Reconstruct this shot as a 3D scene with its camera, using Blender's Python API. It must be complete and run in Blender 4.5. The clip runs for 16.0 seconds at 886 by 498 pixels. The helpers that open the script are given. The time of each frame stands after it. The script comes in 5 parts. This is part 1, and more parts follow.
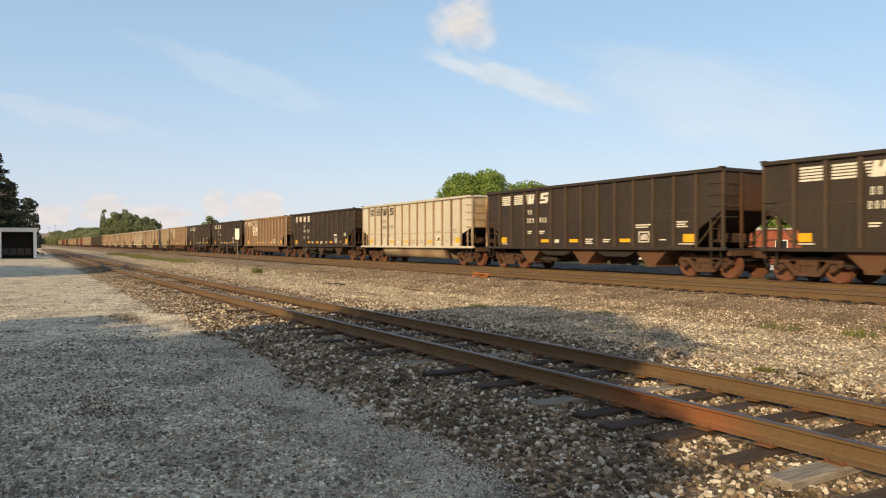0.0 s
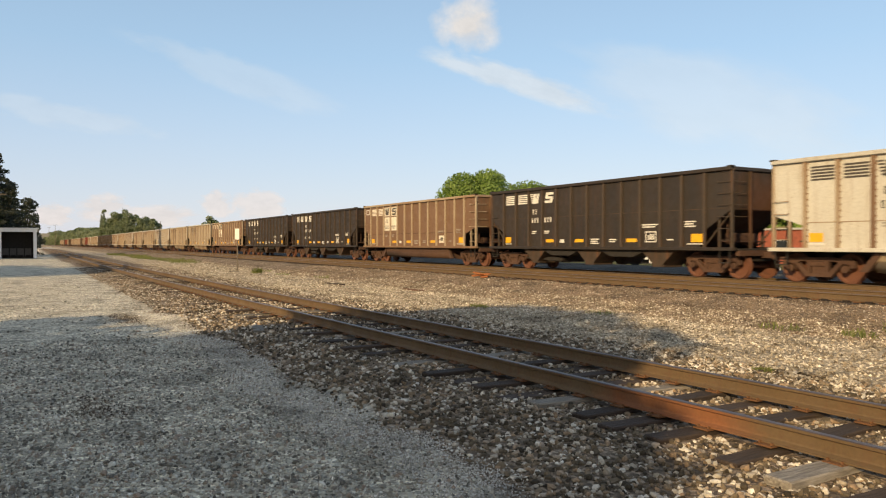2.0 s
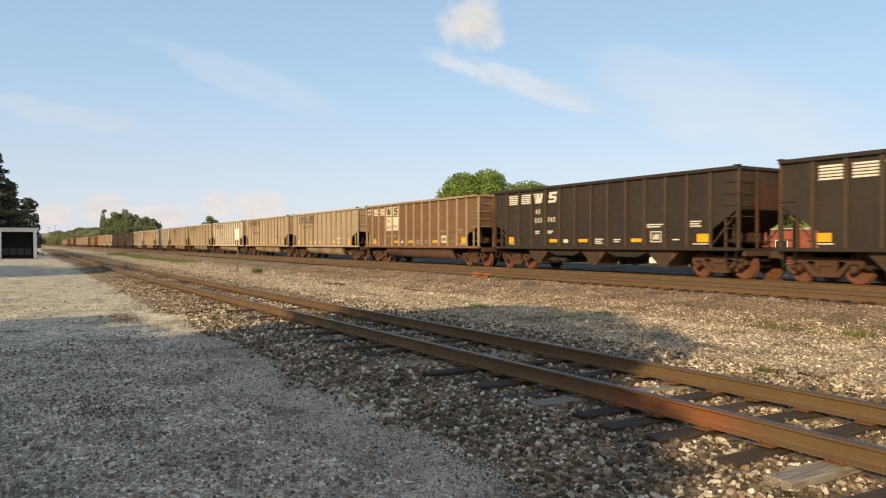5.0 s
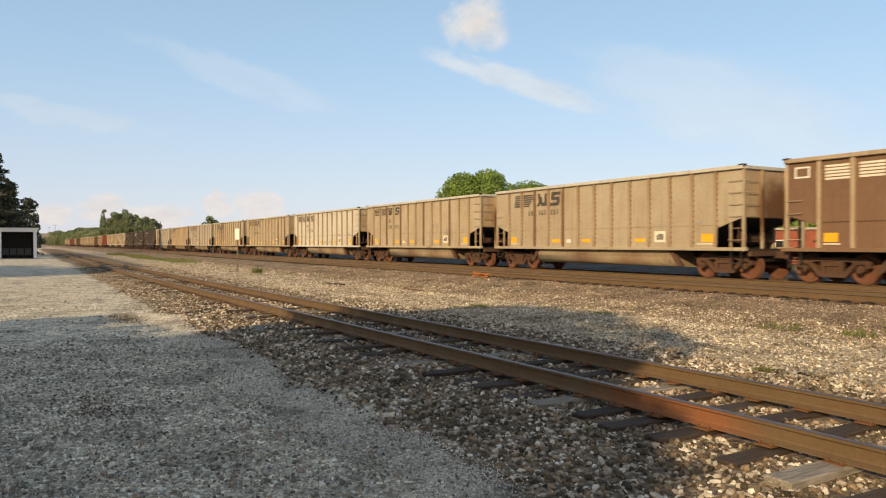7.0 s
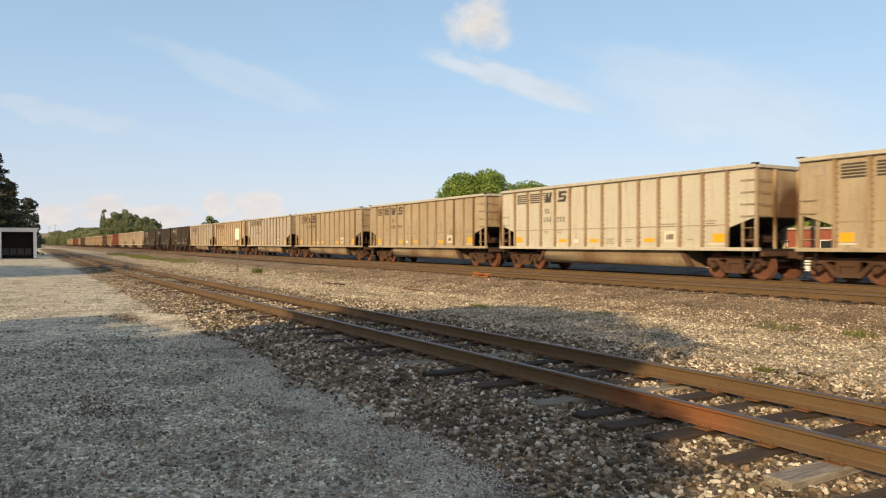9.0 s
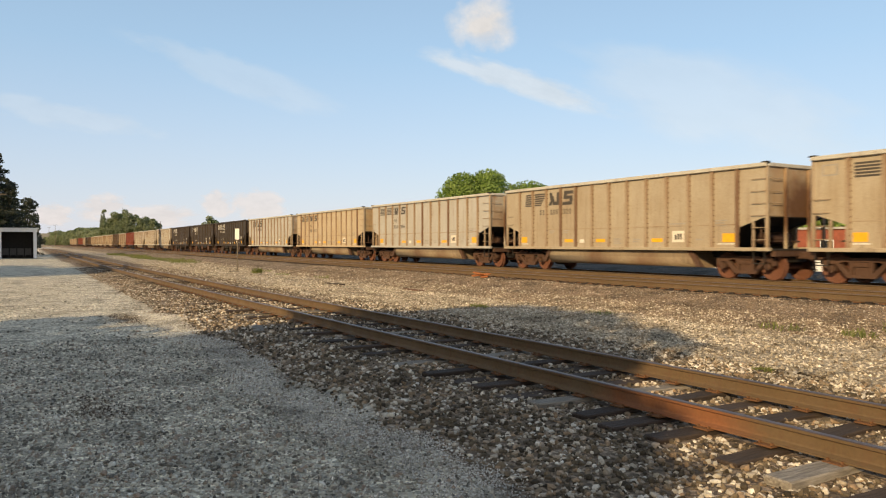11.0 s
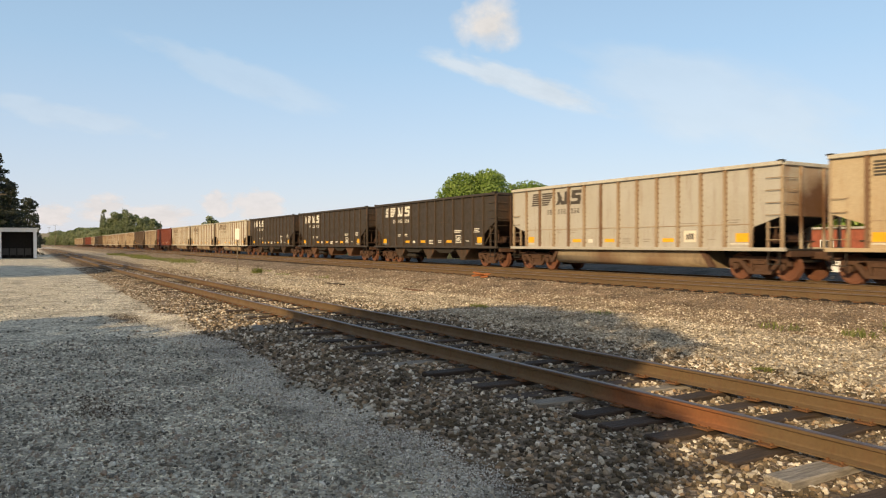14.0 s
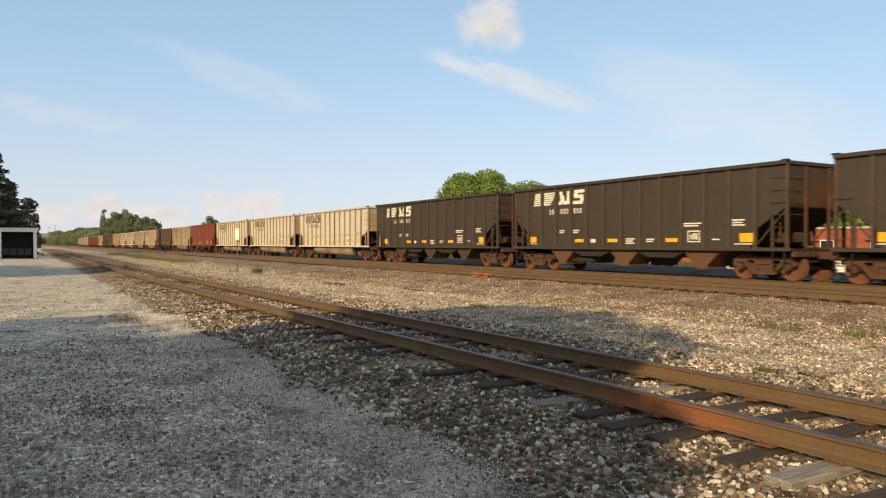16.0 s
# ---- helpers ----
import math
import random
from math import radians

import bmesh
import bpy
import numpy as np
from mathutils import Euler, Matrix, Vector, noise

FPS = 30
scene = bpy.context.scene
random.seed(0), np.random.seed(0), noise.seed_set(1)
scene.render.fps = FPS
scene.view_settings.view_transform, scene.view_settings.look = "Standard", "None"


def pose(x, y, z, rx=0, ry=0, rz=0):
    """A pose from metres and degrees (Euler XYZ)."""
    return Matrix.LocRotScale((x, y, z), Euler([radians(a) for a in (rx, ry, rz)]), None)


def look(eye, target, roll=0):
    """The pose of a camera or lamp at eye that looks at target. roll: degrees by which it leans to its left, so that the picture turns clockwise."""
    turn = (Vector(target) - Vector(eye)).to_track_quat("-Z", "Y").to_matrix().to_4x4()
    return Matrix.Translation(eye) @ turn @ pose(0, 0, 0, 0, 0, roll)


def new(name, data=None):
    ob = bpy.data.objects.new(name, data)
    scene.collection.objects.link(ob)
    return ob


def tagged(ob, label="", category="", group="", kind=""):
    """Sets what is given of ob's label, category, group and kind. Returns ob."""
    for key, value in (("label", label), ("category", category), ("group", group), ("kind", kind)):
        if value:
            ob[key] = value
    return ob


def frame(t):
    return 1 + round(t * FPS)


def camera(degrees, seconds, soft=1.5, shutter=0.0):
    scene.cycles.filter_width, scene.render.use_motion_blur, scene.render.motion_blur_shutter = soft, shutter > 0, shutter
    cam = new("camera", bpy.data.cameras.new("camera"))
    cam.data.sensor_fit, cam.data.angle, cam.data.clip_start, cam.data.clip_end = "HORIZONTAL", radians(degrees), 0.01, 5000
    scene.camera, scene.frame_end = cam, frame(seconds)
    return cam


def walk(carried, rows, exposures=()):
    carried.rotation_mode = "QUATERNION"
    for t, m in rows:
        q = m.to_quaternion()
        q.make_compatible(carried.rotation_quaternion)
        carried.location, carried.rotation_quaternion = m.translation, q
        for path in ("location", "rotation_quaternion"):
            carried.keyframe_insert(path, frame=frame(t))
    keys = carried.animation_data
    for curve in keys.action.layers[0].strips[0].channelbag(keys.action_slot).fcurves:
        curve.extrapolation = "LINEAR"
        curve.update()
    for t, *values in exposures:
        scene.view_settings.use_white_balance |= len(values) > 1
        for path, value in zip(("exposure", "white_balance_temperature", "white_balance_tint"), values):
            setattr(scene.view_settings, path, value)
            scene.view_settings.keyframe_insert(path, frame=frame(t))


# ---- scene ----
FOV = 63.4
EYE_Z = 1.75
YAW = 30.03            # degrees between the view and the tracks
PITCH = -0.41
cam = camera(FOV, 16.0, soft=1.15, shutter=0.2)
CAM = pose(0, 0, EYE_Z, 90 + PITCH, 0, 90 - YAW)
walk(cam, [(0.0, CAM), (16.0, CAM)], exposures=[(0.0, 0.0, 7280, 9), (16.0, 0.0, 7280, 9)])

# ---- world and sun ----
SUN_AZ, SUN_EL = -60.0, 22.0   # azimuth from +x, elevation
world = bpy.data.worlds.new("world")
scene.world = world
world.use_nodes = True
nt = world.node_tree
sky = nt.nodes.new("ShaderNodeTexSky")
sky.sky_type = "NISHITA"
sky.sun_disc = False
sky.sun_elevation = radians(SUN_EL)
sky.sun_rotation = radians(90 - SUN_AZ)
sky.air_density, sky.dust_density, sky.ozone_density = 1.0, 0.3, 2.0
# thin bright haze that thickens towards the horizon
geo = nt.nodes.new("ShaderNodeTexCoord")
sep = nt.nodes.new("ShaderNodeSeparateXYZ")
nt.links.new(geo.outputs["Generated"], sep.inputs[0])
ramp = nt.nodes.new("ShaderNodeValToRGB")
ramp.color_ramp.elements[0].position, ramp.color_ramp.elements[0].color = 0.0, (0.80, 0.80, 0.80, 1)
ramp.color_ramp.elements[1].position, ramp.color_ramp.elements[1].color = 0.5, (0.32, 0.32, 0.32, 1)
nt.links.new(sep.outputs[2], ramp.inputs[0])
mixs = nt.nodes.new("ShaderNodeMix")
mixs.data_type = "RGBA"
nt.links.new(ramp.outputs[0], mixs.inputs[0])
nt.links.new(sky.outputs[0], mixs.inputs[6])
HAZE = 5.3
# the haze is blue away from the sun, and bright and warm around it
dot = nt.nodes.new("ShaderNodeVectorMath")
dot.operation = "DOT_PRODUCT"
nt.links.new(geo.outputs["Generated"], dot.inputs[0])
dot.inputs[1].default_value = (math.cos(radians(SUN_AZ)), math.sin(radians(SUN_AZ)), 0.35)
tint = nt.nodes.new("ShaderNodeValToRGB")
tint.color_ramp.elements[0].position, tint.color_ramp.elements[0].color = 0.0, (0.136, 0.214, 0.322, 1)
tint.color_ramp.elements[1].position, tint.color_ramp.elements[1].color = 0.8, (0.315, 0.28, 0.225, 1)
nt.links.new(dot.outputs["Value"], tint.inputs[0])
low = nt.nodes.new("ShaderNodeValToRGB")
low.color_ramp.elements[0].position, low.color_ramp.elements[0].color = 0.0, (0.46, 0.46, 0.46, 1)
low.color_ramp.elements[1].position, low.color_ramp.elements[1].color = 0.25, (0.0, 0.0, 0.0, 1)
nt.links.new(sep.outputs[2], low.inputs[0])
pale_mix = nt.nodes.new("ShaderNodeMix")
pale_mix.data_type = "RGBA"
nt.links.new(low.outputs[0], pale_mix.inputs[0])
nt.links.new(tint.outputs[0], pale_mix.inputs[6])
pale_mix.inputs[7].default_value = (0.26, 0.202, 0.215, 1)
grow = nt.nodes.new("ShaderNodeVectorMath")
grow.operation = "SCALE"
nt.links.new(pale_mix.outputs[2], grow.inputs[0])
grow.inputs["Scale"].default_value = HAZE * 5
nt.links.new(grow.outputs[0], mixs.inputs[7])
nt.links.new(mixs.outputs[2], nt.nodes["Background"].inputs[0])
nt.nodes["Background"].inputs[1].default_value = 0.13
sun = new("sun", bpy.data.lights.new("sun", "SUN"))
sun.data.energy = 5.0
sun.data.angle = radians(0.6)
sun.data.color = (1.0, 0.75, 0.44)
SD = Vector((math.cos(radians(SUN_AZ)) * math.cos(radians(SUN_EL)), math.sin(radians(SUN_AZ)) * math.cos(radians(SUN_EL)), math.sin(radians(SUN_EL))))
sun.matrix_world = look(SD * 100, (0, 0, 0))


# ---- materials ----
def node(t, kind, **ins):
    n = t.nodes.new("ShaderNode" + kind)
    for k, v in ins.items():
        n.inputs[k.replace("_", " ")].default_value = v
    return n


def start(name, rough=0.8, metal=0.0):
    m = bpy.data.materials.new(name)
    m.use_nodes = True
    t = m.node_tree
    b = t.nodes["Principled BSDF"]
    b.inputs["Roughness"].default_value = rough
    b.inputs["Metallic"].default_value = metal
    return m, t, b


def coords(t, scale=(1, 1, 1), shift=0.0, world_space=False):
    c = t.nodes.new("ShaderNodeNewGeometry") if world_space else t.nodes.new("ShaderNodeTexCoord")
    mp = t.nodes.new("ShaderNodeMapping")
    mp.inputs["Scale"].default_value = scale
    mp.inputs["Location"].default_value = (shift, shift * 1.7, shift * 0.6)
    t.links.new(c.outputs["Position" if world_space else "Object"], mp.inputs[0])
    return mp.outputs[0]


def noise_of(t, vec, scale, detail=4.0, rough=0.55):
    n = node(t, "TexNoise", Scale=scale, Detail=detail, Roughness=rough)
    t.links.new(vec, n.inputs["Vector"])
    return n.outputs[0]


def ramped(t, fac, *stops):
    r = t.nodes.new("ShaderNodeValToRGB")
    els = r.color_ramp.elements
    els.remove(els[1])
    for i, (p, c) in enumerate(stops):
        if i == 0:
            els[0].position = p
        e = els[0] if i == 0 else els.new(p)
        e.color = (c, c, c, 1) if isinstance(c, (int, float)) else (*c, 1)
    t.links.new(fac, r.inputs[0])
    return r.outputs[0]


def mixed(t, fac, a, b, how="MIX"):
    n = t.nodes.new("ShaderNodeMix")
    n.data_type = "RGBA"
    n.blend_type = how
    for i, v in ((0, fac), (6, a), (7, b)):
        if isinstance(v, bpy.types.NodeSocket):
            t.links.new(v, n.inputs[i])
        else:
            n.inputs[i].default_value = v if i == 0 else ((*v, 1) if len(v) == 3 else v)
    return n.outputs[2]


def bump(t, b, height, strength=0.3, dist=0.02):
    n = node(t, "Bump", Strength=strength, Distance=dist)
    t.links.new(height, n.inputs["Height"])
    t.links.new(n.outputs[0], b.inputs["Normal"])


def plain(name, c, rough=0.7, metal=0.0, vary=0.2, scale=6.0):
    """Paint or metal with mottling at two scales."""
    m, t, b = start(name, rough, metal)
    v = coords(t)
    n1 = ramped(t, noise_of(t, v, scale), (0.3, 1 - vary), (0.7, 1 + vary * 0.6))
    n2 = ramped(t, noise_of(t, v, scale * 9), (0.3, 1 - vary * 0.5), (0.7, 1.0))
    t.links.new(mixed(t, 1.0, mixed(t, 1.0, c, n1, "MULTIPLY"), n2, "MULTIPLY"), b.inputs["Base Color"])
    bump(t, b, noise_of(t, v, scale * 14), 0.15, 0.004)
    return m


def weathered(name, c, dust, rust, amount, shift, rough=0.6, streak=None, patch_scale=0.55, smear=None, place=((0.0, 0.60, 0.72), (0.0, -0.33, -1.72))):
    """Freight-car paint: faded patches, dust, vertical streaks, rust freckles and dark blotches."""
    m, t, b = start(name, rough)
    v = coords(t, shift=shift)
    fade = ramped(t, noise_of(t, v, patch_scale, 5), (0.35, 0.0), (0.68 if patch_scale < 1 else 0.58, 1.0))
    col = mixed(t, mixed(t, 1.0, fade, (amount, amount, amount), "MULTIPLY"), c, dust)
    vs = coords(t, (4.5, 4.5, 0.28), shift)
    lines = ramped(t, noise_of(t, vs, 1.6, 6, 0.7), (0.52, 0.0), (0.72, 0.55))
    col = mixed(t, lines, col, rust)
    spots = ramped(t, noise_of(t, v, 11, 4, 0.7), (0.60, 0.0), (0.72, 0.6))
    col = mixed(t, spots, col, rust)
    if streak:
        patch = ramped(t, noise_of(t, coords(t, (1.1, 1.1, 0.35), shift * 2.3), 1.0, 5, 0.65), (0.60, 0.0), (0.66, 0.55))
        col = mixed(t, patch, col, streak)
    if smear:
        # rust and brake dust smeared over one place
        g = t.nodes.new("ShaderNodeTexGradient")
        g.gradient_type = "SPHERICAL"
        mp = t.nodes.new("ShaderNodeMapping")
        mp.inputs["Scale"].default_value = place[0]
        mp.inputs["Location"].default_value = place[1]
        t.links.new(t.nodes.new("ShaderNodeTexCoord").outputs["Object"], mp.inputs[0])
        t.links.new(mp.outputs[0], g.inputs[0])
        edge = mixed(t, 0.42, g.outputs[0], noise_of(t, v, 1.6, 6, 0.7))
        col = mixed(t, ramped(t, edge, (0.24, 0.0), (0.5, 0.95)), col, smear)
    fine = ramped(t, noise_of(t, v, 30, 3), (0.3, 0.84), (0.7, 1.06))
    col = mixed(t, 1.0, col, fine, "MULTIPLY")
    t.links.new(col, b.inputs["Base Color"])
    t.links.new(ramped(t, noise_of(t, v, 3), (0.3, rough - 0.1), (0.7, min(1, rough + 0.2))), b.inputs["Roughness"])
    bump(t, b, noise_of(t, v, 2.2, 6), 0.35, 0.03)
    return m


RUST = (0.16, 0.062, 0.024)
RUST_OR = (0.33, 0.13, 0.04)
BLACKP = (0.020, 0.018, 0.015)
TAN = (0.52, 0.44, 0.31)
paints = {
    "D": weathered("black_paint_dusty", (0.024, 0.0185, 0.014), (0.040, 0.029, 0.020), (0.075, 0.034, 0.017), 0.7, 3.1, 0.55),
    "E": weathered("black_paint_faded", (0.036, 0.029, 0.023), (0.050, 0.040, 0.031), (0.075, 0.040, 0.024), 0.6, 9.4, 0.6),
    "T": weathered("tan_paint_dusty", (0.55, 0.535, 0.48), (0.47, 0.44, 0.375), (0.28, 0.19, 0.12), 0.6, 1.3, 0.65),
    "S": weathered("tan_paint_sooty", (0.42, 0.36, 0.27), (0.35, 0.28, 0.19), (0.21, 0.13, 0.07), 0.8, 6.2, 0.65, (0.16, 0.12, 0.085)),
    "O": weathered("tan_paint_rust_washed", (0.47, 0.395, 0.285), (0.42, 0.315, 0.195), (0.33, 0.18, 0.08), 0.9, 4.4, 0.65),
    "B": weathered("brown_dusted_paint", (0.180, 0.104, 0.063), (0.15, 0.085, 0.052), (0.12, 0.06, 0.034), 0.8, 7.7, 0.7),
    "U": weathered("tan_paint_brown_dust", (0.40, 0.345, 0.262), (0.33, 0.265, 0.185), (0.20, 0.125, 0.07), 0.85, 11.2, 0.7),
    "K": weathered("grey_white_paint", (0.43, 0.42, 0.395), (0.38, 0.355, 0.31), (0.24, 0.16, 0.10), 0.7, 13.6, 0.65),
    "G": weathered("grey_tan_paint", (0.36, 0.31, 0.24), (0.29, 0.24, 0.17), (0.2, 0.12, 0.07), 0.8, 2.9, 0.7),
    "R": weathered("oxide_red_paint", (0.20, 0.045, 0.025), (0.17, 0.05, 0.03), (0.09, 0.04, 0.02), 0.7, 5.5, 0.65),
    "W": weathered("dark_brown_paint", (0.085, 0.055, 0.036), (0.11, 0.075, 0.05), (0.12, 0.06, 0.03), 0.7, 8.8, 0.7),
}
ends = {k: weathered("end_wall_" + k.lower(), tuple(paints_c), (0.30, 0.17, 0.08) if k in "TSOGUK" else (0.065, 0.036, 0.020), RUST_OR if k in "TSOGUK" else RUST, 0.55, 2.2 + i, 0.75, None, 1.15, (0.11, 0.05, 0.023) if k in "TSOGUK" else (0.085, 0.038, 0.020))
        for i, (k, paints_c) in enumerate((("D", (0.034, 0.025, 0.018)), ("E", (0.036, 0.027, 0.020)), ("T", (0.48, 0.41, 0.29)), ("S", (0.44, 0.36, 0.24)), ("O", (0.50, 0.38, 0.22)), ("U", (0.42, 0.35, 0.25)), ("K", (0.42, 0.39, 0.33)),
                                           ("B", (0.21, 0.125, 0.07)), ("G", (0.34, 0.28, 0.21)), ("R", (0.18, 0.045, 0.025)), ("W", (0.085, 0.055, 0.036))))}
rib_tan = weathered("rusted_rib_paint", (0.38, 0.31, 0.225), (0.27, 0.18, 0.11), RUST, 1.0, 3.7, 0.75)
rib_dark = weathered("dusty_dark_rib_paint", (0.050, 0.038, 0.028), (0.075, 0.052, 0.036), RUST, 0.8, 8.1, 0.7)
rib_rust = weathered("rust_brown_rib_paint", (0.17, 0.10, 0.062), (0.22, 0.14, 0.085), RUST, 0.8, 4.9, 0.8)
tub_mat = weathered("dusty_tub_paint", (0.30, 0.245, 0.17), (0.17, 0.105, 0.065), (0.12, 0.065, 0.038), 0.95, 7.3, 0.75, (0.10, 0.07, 0.05))
rib_pale = weathered("pale_rib_paint", (0.43, 0.36, 0.26), (0.32, 0.23, 0.15), RUST, 0.8, 5.7, 0.75)
chord_tan = weathered("tan_top_chord_paint", (0.52, 0.51, 0.46), (0.42, 0.39, 0.33), RUST, 0.7, 2.4, 0.6)
truck_mat = weathered("rusty_cast_steel", (0.068, 0.034, 0.022), (0.098, 0.051, 0.032), (0.04, 0.021, 0.014), 0.9, 1.9, 0.85)
wheel_mat = weathered("rusty_wheel_steel", (0.150, 0.058, 0.032), (0.105, 0.045, 0.028), (0.06, 0.03, 0.02), 0.9, 2.6, 0.75)
tread_mat = plain("polished_tread_steel", (0.35, 0.33, 0.31), 0.35, 0.9, 0.1)
under_mat = plain("sooty_underframe", (0.024, 0.020, 0.017), 0.85, 0.0, 0.35)
chute_rust = weathered("rusty_chute_steel", (0.085, 0.044, 0.025), (0.125, 0.060, 0.030), RUST, 0.8, 3.3, 0.8)
chute_dark = weathered("dusty_dark_chute", (0.036, 0.026, 0.019), (0.062, 0.040, 0.026), RUST, 0.8, 6.3, 0.8)
yellow_mat = plain("yellow_reflective_sheet", (0.80, 0.42, 0.02), 0.45, 0.0, 0.12)
white_mat = plain("white_stencil_paint", (0.74, 0.72, 0.66), 0.6, 0.0, 0.15)
black_mat = plain("black_stencil_paint", (0.06, 0.05, 0.04), 0.6, 0.0, 0.2)
grey_mat = plain("faded_grey_stencil", (0.34, 0.31, 0.27), 0.7, 0.0, 0.25)
panel_mat = plain("cream_number_panel", (0.72, 0.66, 0.56), 0.6, 0.0, 0.12)
rail_mat = weathered("rusted_rail_side", (0.112, 0.073, 0.037), (0.145, 0.094, 0.049), (0.12, 0.05, 0.025), 0.8, 1.1, 0.8, None, 0.55, (0.21, 0.082, 0.034), ((0.85, 0.8, 0.0), (4.35, -4.4, 0.0)))
head_mat = plain("worn_rail_head", (0.26, 0.22, 0.21), 0.38, 0.75, 0.2, 3)
siding_head_mat = plain("dull_rail_head", (0.15, 0.115, 0.108), 0.42, 0.65, 0.25, 3)
scrap_mat = plain("bright_orange_rust", (0.42, 0.14, 0.04), 0.85, 0.0, 0.25)
dash_mat = plain("black_dash_block", (0.022, 0.015, 0.011), 0.85, 0.0, 0.3)
plate_mat = plain("rusty_tie_plate", (0.15, 0.068, 0.028), 0.85, 0.0, 0.3)


def wood(name, c1, c2):
    m, t, b = start(name, 0.9)
    info = t.nodes.new("ShaderNodeObjectInfo")
    v = coords(t, (14, 1.2, 14))
    g = noise_of(t, v, 2.2, 6, 0.7)
    col = ramped(t, g, (0.3, tuple(x * 0.45 for x in c1)), (0.48, c1), (0.7, c2))
    tone = ramped(t, info.outputs["Random"], (0.0, 0.6), (1.0, 1.2))
    t.links.new(mixed(t, 1.0, col, tone, "MULTIPLY"), b.inputs["Base Color"])
    bump(t, b, g, 0.8, 0.02)
    return m


tie_mat = wood("creosoted_tie_wood", (0.046, 0.030, 0.022), (0.09, 0.064, 0.047))
tie_grey_mat = wood("weathered_grey_tie_wood", (0.18, 0.16, 0.135), (0.33, 0.30, 0.26))


def stone_mat(name, *stops):
    """Loose stones, each with a tone of its own."""
    m, t, b = start(name, 0.9)
    b.inputs["Specular IOR Level"].default_value = 0.15
    g = t.nodes.new("ShaderNodeNewGeometry")
    col = ramped(t, g.outputs["Random Per Island"], *stops)
    n = ramped(t, noise_of(t, coords(t, world_space=True), 45, 4), (0.3, 0.72), (0.7, 1.15))
    col = mixed(t, 1.0, col, n, "MULTIPLY")
    dirt = ramped(t, noise_of(t, coords(t, world_space=True), 0.9, 6, 0.62), (0.34, 0.5), (0.5, 1.0), (0.66, 1.2))
    t.links.new(mixed(t, 0.9, col, dirt, "MULTIPLY"), b.inputs["Base Color"])
    return m


ballast_stone = stone_mat("ballast_stone", (0.0, (0.05, 0.041, 0.030)), (0.25, (0.125, 0.102, 0.073)), (0.5, (0.215, 0.168, 0.118)), (0.62, (0.33, 0.235, 0.155)), (0.75, (0.36, 0.315, 0.26)), (0.9, (0.56, 0.51, 0.43)), (1.0, (0.80, 0.75, 0.67)))
pale_stone = stone_mat("pale_gravel_stone", (0.0, (0.11, 0.085, 0.06)), (0.35, (0.32, 0.265, 0.195)), (0.7, (0.50, 0.44, 0.345)), (1.0, (0.80, 0.74, 0.63)))
road_stone = stone_mat("grey_road_stone", (0.0, (0.10, 0.092, 0.08)), (0.25, (0.28, 0.262, 0.225)), (0.4, (0.33, 0.25, 0.19)), (0.5, (0.36, 0.35, 0.32)), (0.75, (0.50, 0.475, 0.40)), (0.93, (0.58, 0.56, 0.49)), (1.0, (0.84, 0.81, 0.74)))
pale_road = stone_mat("pale_road_grit", (0.0, (0.38, 0.365, 0.335)), (0.6, (0.58, 0.56, 0.52)), (1.0, (0.78, 0.76, 0.71)))
dirt_stone = stone_mat("dark_dirt", (0.0, (0.07, 0.052, 0.040)), (0.6, (0.15, 0.115, 0.088)), (1.0, (0.34, 0.30, 0.24)))
brown_stone = stone_mat("brown_ballast_stone", (0.0, (0.12, 0.085, 0.062)), (0.5, (0.235, 0.178, 0.132)), (0.88, (0.31, 0.25, 0.195)), (1.0, (0.66, 0.60, 0.51)))


